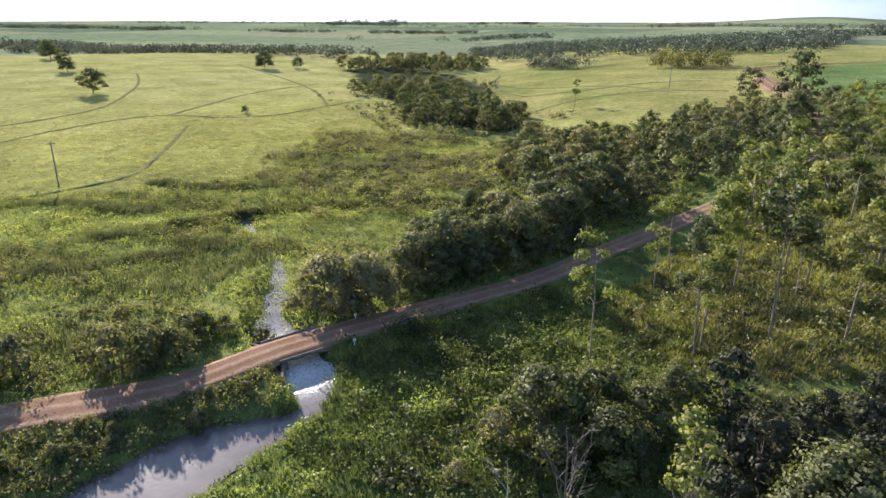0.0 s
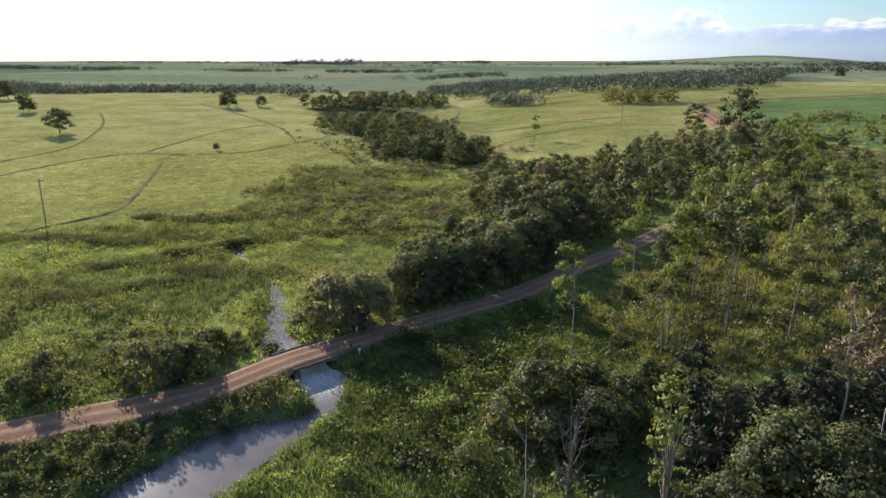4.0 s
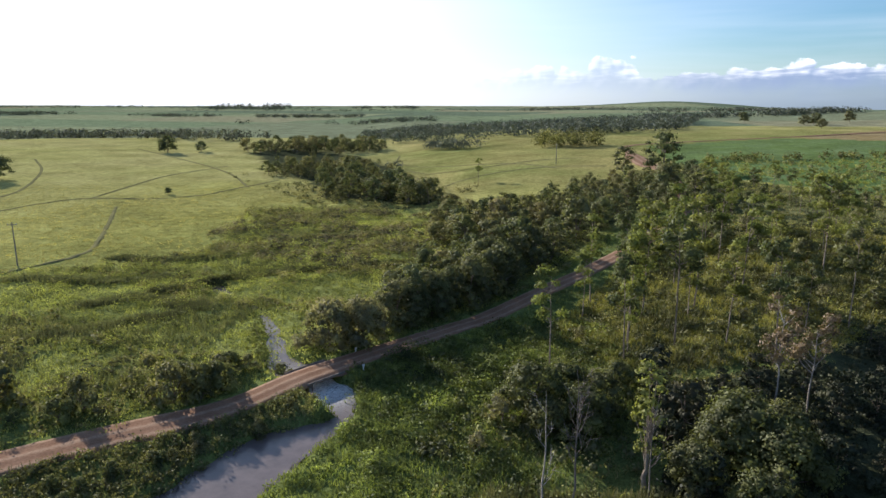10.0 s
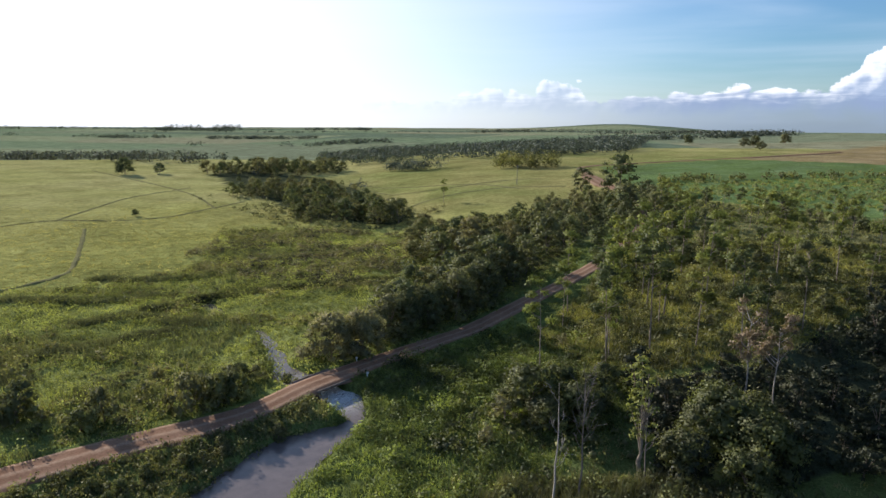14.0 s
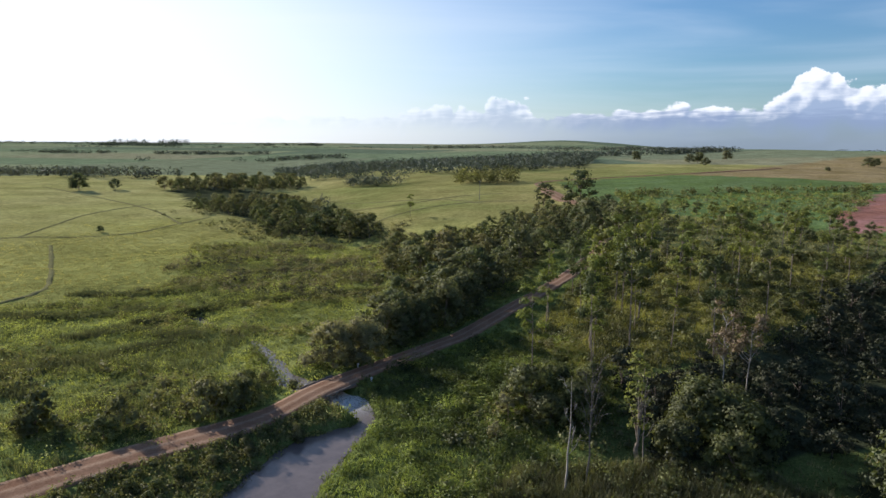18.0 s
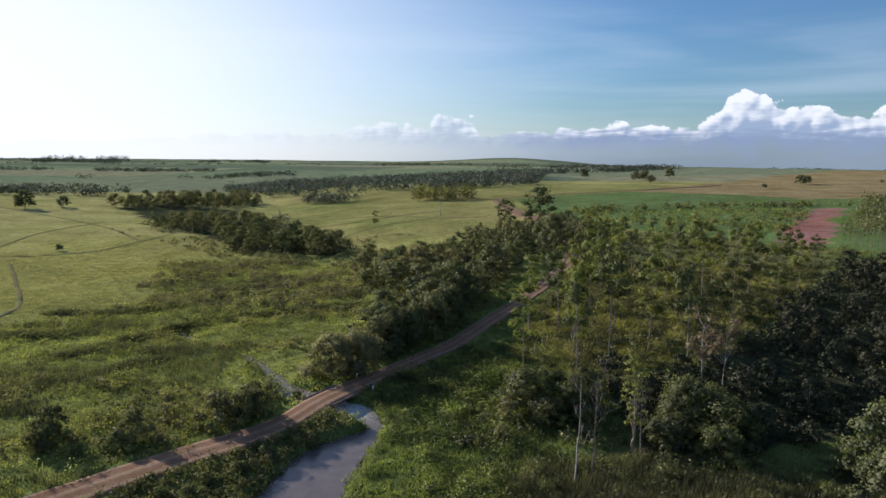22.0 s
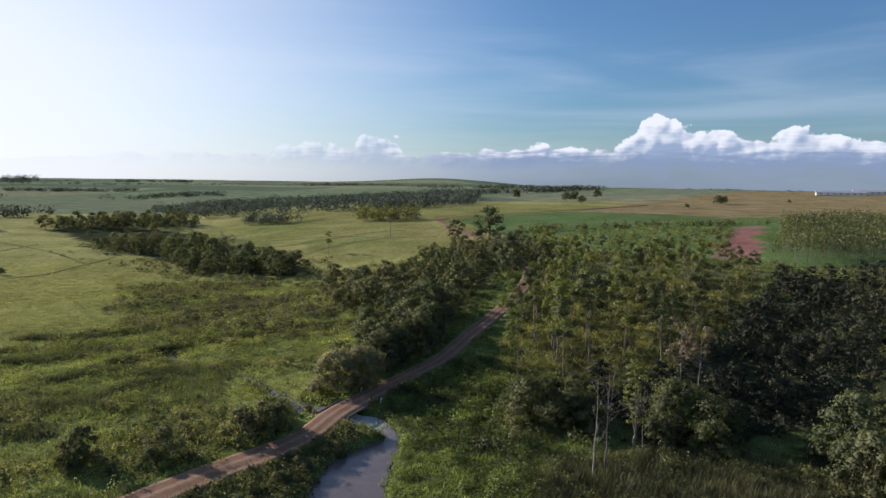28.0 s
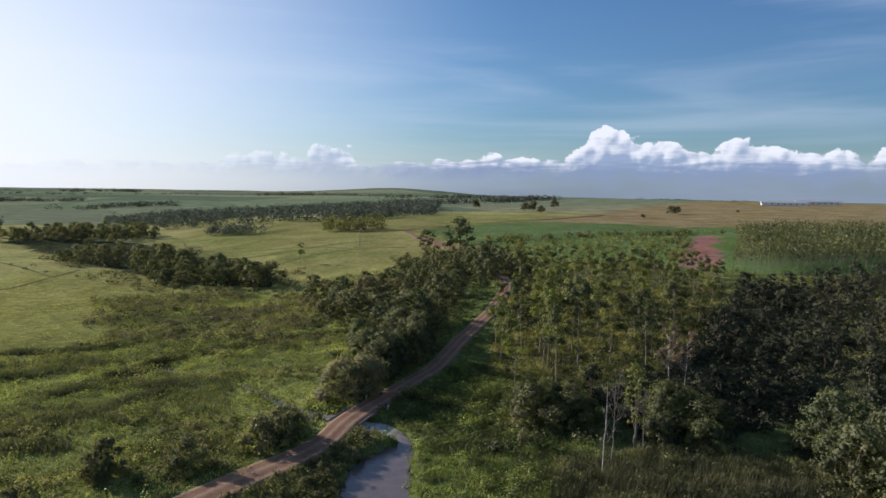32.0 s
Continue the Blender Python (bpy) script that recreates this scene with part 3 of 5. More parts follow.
def cores(rng, lobes, k=0.6, sides=5, rings=2):
    """Dense inner foliage of each lobe: a small uneven dome."""
    L = np.array(lobes, float)
    a = np.arange(sides) * 2 * math.pi / sides
    e = np.linspace(-0.15, 1.45, rings + 1)
    d = np.stack([np.cos(e)[:, None] * np.cos(a + 0.3), np.cos(e)[:, None] * np.sin(a + 0.3), np.sin(e)[:, None] + 0 * a], -1).reshape(-1, 3)
    m = len(d)
    r = L[:, None, 3:4] * k * rng.uniform(0.6, 1.2, (len(L), m, 1))
    V = L[:, None, :3] + d[None] * r * np.concatenate([np.ones((len(L), 1, 2)), L[:, None, 4:5]], -1)
    q = np.array([(i * sides + j, i * sides + (j + 1) % sides, (i + 1) * sides + (j + 1) % sides, (i + 1) * sides + j) for i in range(rings) for j in range(sides)])
    F = (q[None] + (np.arange(len(L)) * m)[:, None, None]).reshape(-1, 4)
    return V.reshape(-1, 3), F, np.tile(d, (len(L), 1))


def with_cores(leaf, core):
    """Leaves and inner foliage in one set of arrays."""
    V, F, N = leaf
    return np.vstack([V, core[0]]), np.vstack([F, core[1] + len(V)]), np.vstack([N, core[2]])


# ---- ground, road, water ----
def axis(lo, hi, fine_lo, fine_hi, mid_lo, mid_hi, fine, mid, grow):
    a = list(np.arange(fine_lo, fine_hi, fine))
    a += list(np.arange(fine_hi, mid_hi, mid))
    s, v = mid, mid_hi
    while v < hi:
        a.append(v)
        s *= grow
        v += s
    a.append(hi)
    b, s, v = list(np.arange(fine_lo - mid, mid_lo, -mid)), mid, mid_lo
    while v > lo:
        b.append(v)
        s *= grow
        v -= s
    b.append(lo)
    return np.array(b[::-1] + a)


def build_ground():
    xs = axis(-5200, 5200, -62, 12, -130, 110, 0.85, 2.2, 1.04)
    ys = axis(-700, 5200, 34, 104, 10, 230, 0.85, 2.2, 1.04)
    X, Y = np.meshgrid(xs, ys)
    Z = ground_height(X, Y)
    nx, ny = len(xs), len(ys)
    idx = np.arange(nx * ny).reshape(ny, nx)
    F = np.stack([idx[:-1, :-1], idx[:-1, 1:], idx[1:, 1:], idx[1:, :-1]], -1).reshape(-1, 4)
    me = fast_mesh("ground", np.stack([X, Y, Z], -1).reshape(-1, 3), F, M_GROUND, True)
    col = me.color_attributes.new("tint", "FLOAT_COLOR", "POINT")
    c = np.ones((nx * ny, 4), np.float32)
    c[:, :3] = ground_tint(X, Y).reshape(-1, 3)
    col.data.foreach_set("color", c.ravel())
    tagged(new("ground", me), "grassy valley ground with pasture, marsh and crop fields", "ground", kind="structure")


build_ground()


def ribbon(name, line, zs, offs, dz, material, jitter=0.0, seed=1, wide=1.0):
    """A strip along a line with the cross-section offs, dz."""
    d = np.gradient(line[:, :2], axis=0)
    d /= np.linalg.norm(d, axis=1)[:, None]
    nrm = np.stack([-d[:, 1], d[:, 0]], 1)
    k, m = len(line), len(offs)
    V, UV = [], []
    s = np.concatenate([[0], np.cumsum(np.hypot(*np.diff(line[:, :2], axis=0).T))])
    for j, (o, h) in enumerate(zip(offs, dz)):
        e = abs(o) / max(abs(np.array(offs)))
        oo = o * wide + jitter * (e > 0.85) * 2 * fbm(s / 3.0, s * 0 + j, seed)
        p = line[:, :2] + nrm * oo[:, None]
        V.append(np.column_stack([p, zs + h]))
        UV.append(np.column_stack([s, np.full(k, j / (m - 1))]))
    V, UV = np.stack(V, 1).reshape(-1, 3), np.stack(UV, 1).reshape(-1, 2)
    idx = np.arange(k * m).reshape(k, m)
    F = np.stack([idx[:-1, :-1], idx[1:, :-1], idx[1:, 1:], idx[:-1, 1:]], -1).reshape(-1, 4)[:, ::-1]
    me = fast_mesh(name, V, F, material, True)
    lay = me.uv_layers.new(name="UVMap")
    lay.data.foreach_set("uv", UV[F.ravel()].astype(np.float32).ravel())
    return me


offs = [-2.4, -2.0, -1.45, -0.95, -0.45, 0, 0.45, 0.95, 1.45, 2.0, 2.4]
dz = [-0.35, -0.03, 0.02, -0.03, 0.03, 0.06, 0.03, -0.03, 0.02, -0.03, -0.35]
tagged(new("road", ribbon("road", ROAD, ROAD_Z + 0.03, offs, dz, M_ROAD, 0.9, 1, 0.9 + 0.28 * sstep(-27, -38, ROAD[:, 0]) + 0.9 * sstep(240, 258, ROAD[:, 1]) * sstep(318, 292, ROAD[:, 1]))), "unpaved red earth road with pale wheel ruts", "road", kind="structure")

# water surface, calm in the pool and ruffled where it runs under the bridge
hw = STREAM[:, 2] + 1.2
dS = np.gradient(STREAM[:, :2], axis=0)
dS /= np.linalg.norm(dS, axis=1)[:, None]
nS = np.stack([-dS[:, 1], dS[:, 0]], 1)
cols = np.linspace(-1, 1, 7)
V = np.stack([np.column_stack([STREAM[:, :2] + nS * (hw * c)[:, None], np.full(len(STREAM), WATER_Z)]) for c in cols], 1).reshape(-1, 3)
idx = np.arange(len(V)).reshape(len(STREAM), 7)
F = np.stack([idx[:-1, :-1], idx[1:, :-1], idx[1:, 1:], idx[:-1, 1:]], -1).reshape(-1, 4)[:, ::-1]
me = fast_mesh("stream_water", V, F, M_WATER, True)
rip = me.attributes.new("ripple_glint", "FLOAT", "POINT")
flow = np.clip(1.35 * np.exp(-((V[:, 0] + 25.0) ** 2 + (V[:, 1] - 59.8) ** 2) / (2 * 3.2 ** 2)), 0, 1)
rip.data.foreach_set("value", (0.012 + 0.95 * flow).astype(np.float32))
tagged(new("water", me), "muddy stream and pool reflecting the sky", "water", kind="structure")


# ---- trees ----
def euc_variant(rng, h=13.0, mat=None):
    """Slender trunk, short limbs, loose narrow crown in the upper half."""
    lean = rng.normal(0, 0.25, 2)
    zs = np.linspace(-0.4, h * 0.93, 9)
    bend = rng.normal(0, 0.12, (9, 2)).cumsum(0) * 0.5
    r0 = 0.07 + 0.003 * h
    trunk = [(lean[0] * z / h + bend[i, 0] * z / h, lean[1] * z / h + bend[i, 1] * z / h, z, r0 * (1 - 0.85 * z / h)) for i, z in enumerate(zs)]
    paths, lobes = [trunk], []
    for i in range(rng.integers(11, 15)):
        z = h * rng.uniform(0.42, 0.93)
        a, ln = rng.uniform(0, 6.28), h * rng.uniform(0.06, 0.15) * (1.25 - 0.5 * z / h)
        x0, y0 = np.interp(z, zs, [p[0] for p in trunk]), np.interp(z, zs, [p[1] for p in trunk])
        tip = (x0 + math.cos(a) * ln, y0 + math.sin(a) * ln, z + ln * 0.7)
        paths.append([(x0, y0, z, 0.05), ((x0 + tip[0]) / 2, (y0 + tip[1]) / 2, z + ln * 0.25, 0.035), (*tip, 0.012)])
        lobes.append((*tip, h * rng.uniform(0.042, 0.080), rng.uniform(0.8, 1.2)))
    lobes.append((trunk[-1][0], trunk[-1][1], h * 0.95, h * 0.06, 1.3))
    P, N = lobes_cloud(rng, lobes, 215, 0.25)
    V, F, NV = leaves(rng, P, crown_normals(P, N, 0.4), 0.34, 0.55, 0.6)
    tv, tf = tubes(paths, 5)
    return fast_mesh("trunk", tv, tf, M_EUC_BARK, True), fast_mesh("crown", V, F, mat or M_LEAF_EUC, normals=NV)


def broad_variant(rng, h=8.0, rad=3.6, leaf=0.30, per=76, mat=None, bark=None, droop=0.0, low=0.05, count=24):
    """Forked trunk and a dense uneven crown of lobes that hangs down near the ground."""
    paths, lobes = [], []
    r0 = 0.07 + 0.014 * h
    fork = h * rng.uniform(0.12, 0.2)
    paths.append([(0, 0, -0.4, r0 * 1.25), (rng.normal(0, 0.1), rng.normal(0, 0.1), fork * 0.6, r0), (0, 0, fork, r0 * 0.85)])
    off = rng.normal(0, 0.12 * rad, 2)
    for i in range(count):
        a = i * 2.4 + rng.uniform(-0.5, 0.5)
        e = min(1.0, (i + rng.random()) / count * 1.05)
        rr = rad * math.sqrt(max(0.02, 1 - (e * 0.95) ** 2)) * rng.uniform(0.4, 0.95)
        z = h * (low + 0.78 * e)
        x, y = math.cos(a) * rr + off[0] * e, math.sin(a) * rr + off[1] * e
        r = rad * rng.uniform(0.17, 0.42)
        lobes.append((x, y, max(z, r * 0.4), r, rng.uniform(0.65, 1.0)))
        if i % 3 == 0:
            paths.append([(0, 0, fork, r0 * 0.45), (x * 0.45, y * 0.45, fork + (z - fork) * 0.6, r0 * 0.28), (x, y, z, r0 * 0.1)])
    P, N = lobes_cloud(rng, lobes, per, 0.55)
    N[:, 2] -= droop
    V, F, NV = with_cores(leaves(rng, P, crown_normals(P, N), leaf, 0.85, 0.6, 0.28), cores(rng, lobes, 0.60))
    tv, tf = tubes(paths, 5)
    return fast_mesh("trunk", tv, tf, bark or M_BARK, True), fast_mesh("crown", V, F, mat or M_LEAF_DARK, normals=NV)


def bare_variant(rng, h=10.0, mat=None, many=1.0):
    """Leafless tree: a straight tapering stem with steep limbs and fine twigs."""
    paths = []
    zs = np.linspace(-0.4, h * 0.97, 9)
    bend = rng.normal(0, 0.10, (9, 2)).cumsum(0)
    r0 = 0.035 + 0.006 * h
    stem = [(bend[i, 0] * 0.6, bend[i, 1] * 0.6, z, r0 * (1 - 0.88 * max(z, 0) / h)) for i, z in enumerate(zs)]
    paths.append(stem)
    for _ in range(int(16 * many)):
        z = h * rng.uniform(0.22, 0.9)
        p = np.array([np.interp(z, zs, [q[0] for q in stem]), np.interp(z, zs, [q[1] for q in stem]), z])
        a, ln = rng.uniform(0, 6.28), h * rng.uniform(0.14, 0.30) * (1.15 - 0.7 * z / h)
        d = np.array([math.cos(a) * 0.55, math.sin(a) * 0.55, 1.0])
        q = p + d / np.linalg.norm(d) * ln
        mid = (p + q) / 2 + np.array([math.cos(a), math.sin(a), -0.3]) * ln * 0.08
        paths.append([(*p, r0 * 0.33), (*mid, r0 * 0.22), (*q, 0.012)])
        for _ in range(4):
            t = rng.uniform(0.3, 1.0)
            s = p + (q - p) * t
            e = d + rng.normal(0, 0.5, 3)
            e = s + e / np.linalg.norm(e) * ln * rng.uniform(0.25, 0.5)
            paths.append([(*s, 0.02), (*((s + e) / 2), 0.014), (*e, 0.007)])
    tv, tf = tubes(paths, 4)
    return fast_mesh("branches", tv, tf, mat or M_DEADWOOD, True)


def pale_variant(rng, h=11.0):
    """Straight pale stem, forking high, with thin dry foliage."""
    bare = []
    zs = np.linspace(-0.4, h * 0.9, 8)
    stem = [(0.10 * math.sin(z * 0.7), 0.08 * math.cos(z * 0.9), z, 0.11 * (1 - 0.8 * max(z, 0) / h)) for z in zs]
    bare.append(stem)
    lobes = []
    for k in range(14):
        z = h * rng.uniform(0.4, 0.85)
        a, ln = rng.uniform(0, 6.28), h * rng.uniform(0.10, 0.24)
        tip = (math.cos(a) * ln * 0.75, math.sin(a) * ln * 0.75, z + ln * 0.75)
        bare.append([(0, 0, z, 0.055), (tip[0] * 0.55, tip[1] * 0.55, z + ln * 0.3, 0.035), (*tip, 0.012)])
        lobes.append((*tip, h * rng.uniform(0.05, 0.085), 1.0))
    P, N = lobes_cloud(rng, lobes, 190, 0.2)
    V, F, NV = leaves(rng, P, N, 0.28, 0.6, 0.8)
    tv, tf = tubes(bare, 5)
    return fast_mesh("trunk", tv, tf, M_PALE_BARK, True), fast_mesh("crown", V, F, M_LEAF_DRY, normals=NV)


rng = np.random.default_rng(7)
EUC = [euc_variant(np.random.default_rng(100 + i), 13.0, M_LEAF_EUC_DEEP if i in (2, 4) else None) for i in range(7)]
BROAD = [broad_variant(np.random.default_rng(200 + i), 8.0, 3.5) for i in range(7)]
THICKET = [broad_variant(np.random.default_rng(220 + i), 8.0, 3.5, 0.38, 44, M_LEAF_SHADED, count=20) for i in range(4)]
SHRUB_FAR = [broad_variant(np.random.default_rng(340 + i), 5.0, 3.2, 0.38, 58, M_LEAF_SHRUB, count=18) for i in range(4)]
BROAD_FAR = [broad_variant(np.random.default_rng(240 + i), 8.0, 3.6 + 0.35 * (i % 3), 0.42, 42, (M_LEAF_DARK, M_LEAF_SHRUB, M_LEAF_OLIVE, M_LEAF_DARK, M_LEAF_SHRUB, M_LEAF_OLIVE)[i], low=(0.05, 0.18, 0.1)[i % 3], count=20) for i in range(6)]
LONE = [broad_variant(np.random.default_rng(270 + i), 7.2, 4.4, 0.42, 46, low=0.16) for i in range(4)]
WILLOW = [broad_variant(np.random.default_rng(300 + i), 7.2, 3.9, 0.30, 130, M_LEAF_WILLOW, None, 0.15, count=34) for i in range(2)]
SHRUB = [broad_variant(np.random.default_rng(330 + i), 5.0, 3.2, 0.23, 165, M_LEAF_SHRUB, count=26) for i in range(4)]
PALE_SHRUB = [broad_variant(np.random.default_rng(350 + i), 4.0, 2.4, 0.21, 190, M_LEAF_WILLOW, count=14) for i in range(2)]
BRIGHT = [broad_variant(np.random.default_rng(430 + i), 2.4, 1.4, 0.22, 90, M_LEAF_BRIGHT, count=12) for i in range(3)]
BUSH = [broad_variant(np.random.default_rng(400 + i), 2.6, 1.8, 0.20, 200, M_LEAF_OLIVE if i % 2 else M_LEAF_SHRUB, count=20) for i in range(5)]
SLIM = broad_variant(np.random.default_rng(470), 9.0, 1.3, 0.22, 230, M_LEAF_BRIGHT, M_EUC_BARK, low=0.28, count=26)
DRYTREE = [pale_variant(np.random.default_rng(450 + i)) for i in range(2)]
BARE = [bare_variant(np.random.default_rng(500 + i), 10.0) for i in range(3)]
THIN = [bare_variant(np.random.default_rng(520 + i), 10.0, M_PALE_BARK, 0.35) for i in range(2)]


def plant(name, variant, x, y, scale, rot, label, category, group="", z=None, sz=1.0):
    e = new(name)
    e.matrix_basis = Matrix.LocRotScale((x, y, gz(x, y) if z is None else z), Euler((0, 0, rot)), (scale, scale, scale * sz))
    e.empty_display_size = 0.3
    tagged(e, label, category, group)
    for nm, me in zip(("trunk", "crown"), variant):
        part_mesh(nm, me, e)
    return e


def bare_plant(name, me, x, y, scale, rot, label, category, group="", sz=1.0):
    ob = new(name, me)
    ob.matrix_basis = Matrix.LocRotScale((x, y, gz(x, y)), Euler((0, 0, rot)), (scale, scale, scale * sz))
    return tagged(ob, label, category, group)


def spread(rng, poly, gap, limit=100000, warp=None):
    """Random places in a polygon at least gap metres apart and off the road."""
    xs, ys = [p[0] for p in poly], [p[1] for p in poly]
    area = (max(xs) - min(xs)) * (max(ys) - min(ys))
    n = int(area / (gap * gap) * 4)
    X, Y = rng.uniform(min(xs), max(xs), n), rng.uniform(min(ys), max(ys), n)
    ok = in_poly(poly, X, Y)
    X, Y = X[ok], Y[ok]
    out, cells = [], {}
    for x, y in zip(X, Y):
        c = (int(x // gap), int(y // gap))
        near_pts = [q for i in (-1, 0, 1) for j in (-1, 0, 1) for q in cells.get((c[0] + i, c[1] + j), ())]
        if all((x - a) ** 2 + (y - b) ** 2 > gap * gap for a, b in near_pts):
            cells.setdefault(c, []).append((x, y))
            out.append((x, y))
            if len(out) >= limit:
                break
    out = np.array(out)
    d, _ = line_dist(ROAD, out[:, 0], out[:, 1])
    s, _ = line_dist(STREAM, out[:, 0], out[:, 1], True)
    return out[(d > 3.6) & (s > 0.8)]


# single trees and shrubs that stand out
plant("willow_tree", WILLOW[0], -25.6, 68.6, 1.0, 0.3, "grey-green bushy willow beside the stream and bridge", "tree")
plant("willow_tree", WILLOW[1], -21.9, 71.0, 0.95, 1.9, "grey-green bushy willow beside the red road", "tree")
plant("sapling", BUSH[1], -30.4, 63.2, 0.9, 2.0, "light green sapling in the ruffled stream", "tree")
plant("roadside_tree", EUC[0], 1.9, 66.2, 0.93, 0.4, "slender eucalyptus with thin pale crown by the road", "tree")
plant("roadside_tree", EUC[1], 12.5, 76.0, 1.08, 1.4, "tall slender eucalyptus near the road bend", "tree")
plant("eucalyptus_tree", EUC[2], 11.1, 69.7, 1.05, 2.2, "tall thin-stemmed eucalyptus in rough grass", "tree")
plant("eucalyptus_tree", EUC[3], 24.1, 88.3, 1.3, 0.7, "tall dark-stemmed eucalyptus in the grove", "tree")
plant("slim_tree", SLIM, 8.6, 42.3, 1.13, 0.2, "slim young eucalyptus with bright yellow-green crown", "tree")
plant("pale_tree", DRYTREE[0], 24.2, 57.0, 1.06, 0.6, "pale-barked tree with thin yellowish dry crown", "tree")
plant("pale_tree", DRYTREE[1], 27.5, 57.0, 0.9, 2.6, "pale-barked thin tree with sparse dry leaves", "tree")
bare_plant("dead_tree", BARE[0], 2.1, 37.6, 1.28, 0.5, "bare grey dead tree with upright branches", "tree")
bare_plant("dead_tree", BARE[1], 8.5, 40.5, 0.82, 2.5, "small bare grey dead tree", "tree")
bare_plant("dead_tree", THIN[0], -0.5, 35.4, 1.12, 1.2, "thin pale leafless tree with few twigs", "tree", sz=1.05)
plant("hilltop_tree", BROAD_FAR[3], 50.5, 236.0, 1.95, 0.4, "large leafy tree beside the red road", "tree")
plant("hilltop_tree", BROAD_FAR[0], 37.5, 243.0, 1.25, 1.4, "round dark tree beside the red road", "tree")
for i, (x, y, s) in enumerate([(38.5, 147, 0.85), (41.5, 154, 0.95), (44.5, 161, 0.8), (48.0, 169, 0.9), (50.0, 179, 0.8), (52.5, 188, 0.75)]):
    plant("verge_eucalyptus", EUC[(i + 2) % 7], x, y, s, i * 1.1, "slender eucalyptus beside the red road", "tree", "road verge eucalyptus")
for i, (x, y, s) in enumerate([(30.5, 158, 0.85), (34.6, 162, 1.0), (36.6, 169, 1.15), (38.8, 177, 1.3), (34.0, 178, 1.0), (40.6, 186, 1.25), (42.2, 197, 0.9), (44.6, 207, 0.85), (45.6, 216, 0.75), (53.0, 203, 0.85), (54.2, 213, 0.9), (55.0, 222, 0.7), (43.6, 164.5, 0.95), (47.5, 171, 1.1), (49.5, 181, 1.0), (51.2, 192, 0.85)]):
    plant("verge_tree", BROAD[(i + 1) % 7], x, y, s, i * 1.3, "dense dark tree shading the red road", "tree", "road verge trees")
plant("pasture_tree", EUC[5], -16.0, 239.6, 0.72, 0.4, "lone thin tree with flat crown in the pasture", "tree")
for i, (x, y, s) in enumerate([(-200.4, 226.8, 1.25), (-273, 290, 1.2), (-350, 356, 1.5), (-201, 357, 1.3), (-187, 370, 0.8), (-300, 262, 0.6), (-120, 205, 0.3)]):
    plant("pasture_tree", LONE[i % 4], x, y, s, i * 1.3, "lone round tree in open pasture", "tree", "pasture trees")
for i, (x, y, s) in enumerate([(329, 471, 1.05), (336, 474, 0.95), (222, 513, 0.95), (245, 582, 1.3), (236, 578, 1.1), (269, 425, 0.45), (400, 470, 0.4), (215, 660, 1.3), (300, 640, 1.3)]):
    plant("field_tree", LONE[(i + 2) % 4], x, y, s, i * 0.9, "lone spreading tree on the grassy hill", "tree", "hill trees")

# shrubs of the near right bank
for i, (x, y, s) in enumerate([(-0.7, 53.3, 2.3), (2.5, 55.5, 2.0), (4.5, 51.0, 1.9), (-3.5, 51.5, 1.5), (1.0, 49.5, 1.6), (6.5, 55.0, 1.7), (-2.0, 57.0, 1.2), (15.8, 46.5, 2.0), (13.0, 42.5, 1.7), (18.1, 46.9, 2.6), (20.5, 43.0, 2.2), (9.0, 60.5, 1.3), (-5.5, 46.0, 1.0), (17.0, 38.5, 1.6), (22.5, 50.0, 1.9)]):
    plant("large_shrub", PALE_SHRUB[i % 2] if i in (3, 6, 12) else SHRUB[i % 4], x, y, s * 0.5, i * 1.7, "grey-green leafy shrub on the stream bank" if i in (3, 6, 12) else "dense leafy green shrub on the stream bank", "shrub", "bank shrubs")

# roadside bushes
for i, (x, y, s) in enumerate([(-47.6, 47.4, 1.0), (-56.6, 49.2, 1.15), (-37.6, 55.8, 1.35), (-36.0, 58.2, 1.3), (-51.6, 46.4, 0.5), (-35.2, 60.6, 1.0), (-33.6, 62.0, 0.75),  (-36.6, 38.6, 0.5), (-34.2, 41.2, 0.45), (-40.4, 36.2, 0.5), (-27.9, 50.6, 0.4), (-25.4, 52.4, 0.4), (-29.8, 47.6, 0.35)]):
    plant("roadside_bush", BUSH[i % 5], x, y, s, i * 2.1, "leafy green bush beside the red earth road", "bush", "roadside bushes")

for i, (x, y, s) in enumerate([(-31.8, 63.4, 0.7), (-34.0, 66.2, 0.85), (-35.9, 69.4, 0.9), (-37.2, 73.4, 0.9), (-38.6, 77.0, 0.8), (-33.0, 64.9, 0.6)]):
    plant("stream_bush", BRIGHT[i % 3], x, y, s, i * 1.9, "light green bush on the stream edge", "bush", "stream bushes")
q = np.random.default_rng(19)
for i in range(12):
    t = q.random()
    plant("slope_bush", BUSH[(i + 2) % 5], -39.5 + 16.0 * t + q.normal(0, 0.7), 35.4 + 17.0 * t - q.uniform(0, 1.6), q.uniform(0.25, 0.55), q.uniform(0, 6.28), "dark green bush on the slope below the road", "bush", "slope bushes", sz=q.uniform(0.7, 1.2))
# taller bushes close to the road, whose shade falls across it
for i, (x, y, s) in enumerate([(-46.4, 49.6, 1.25), (-55.8, 49.2, 1.45), (-38.2, 52.8, 1.5), (-35.6, 53.6, 1.35), (-34.4, 55.0, 1.2), (-62.5, 40.5, 1.1)]):
    plant("tall_bush", BUSH[(i + 1) % 5], x, y, s, i * 1.7, "tall upright leafy bush beside the red road", "bush", "tall roadside bushes", sz=1.25)

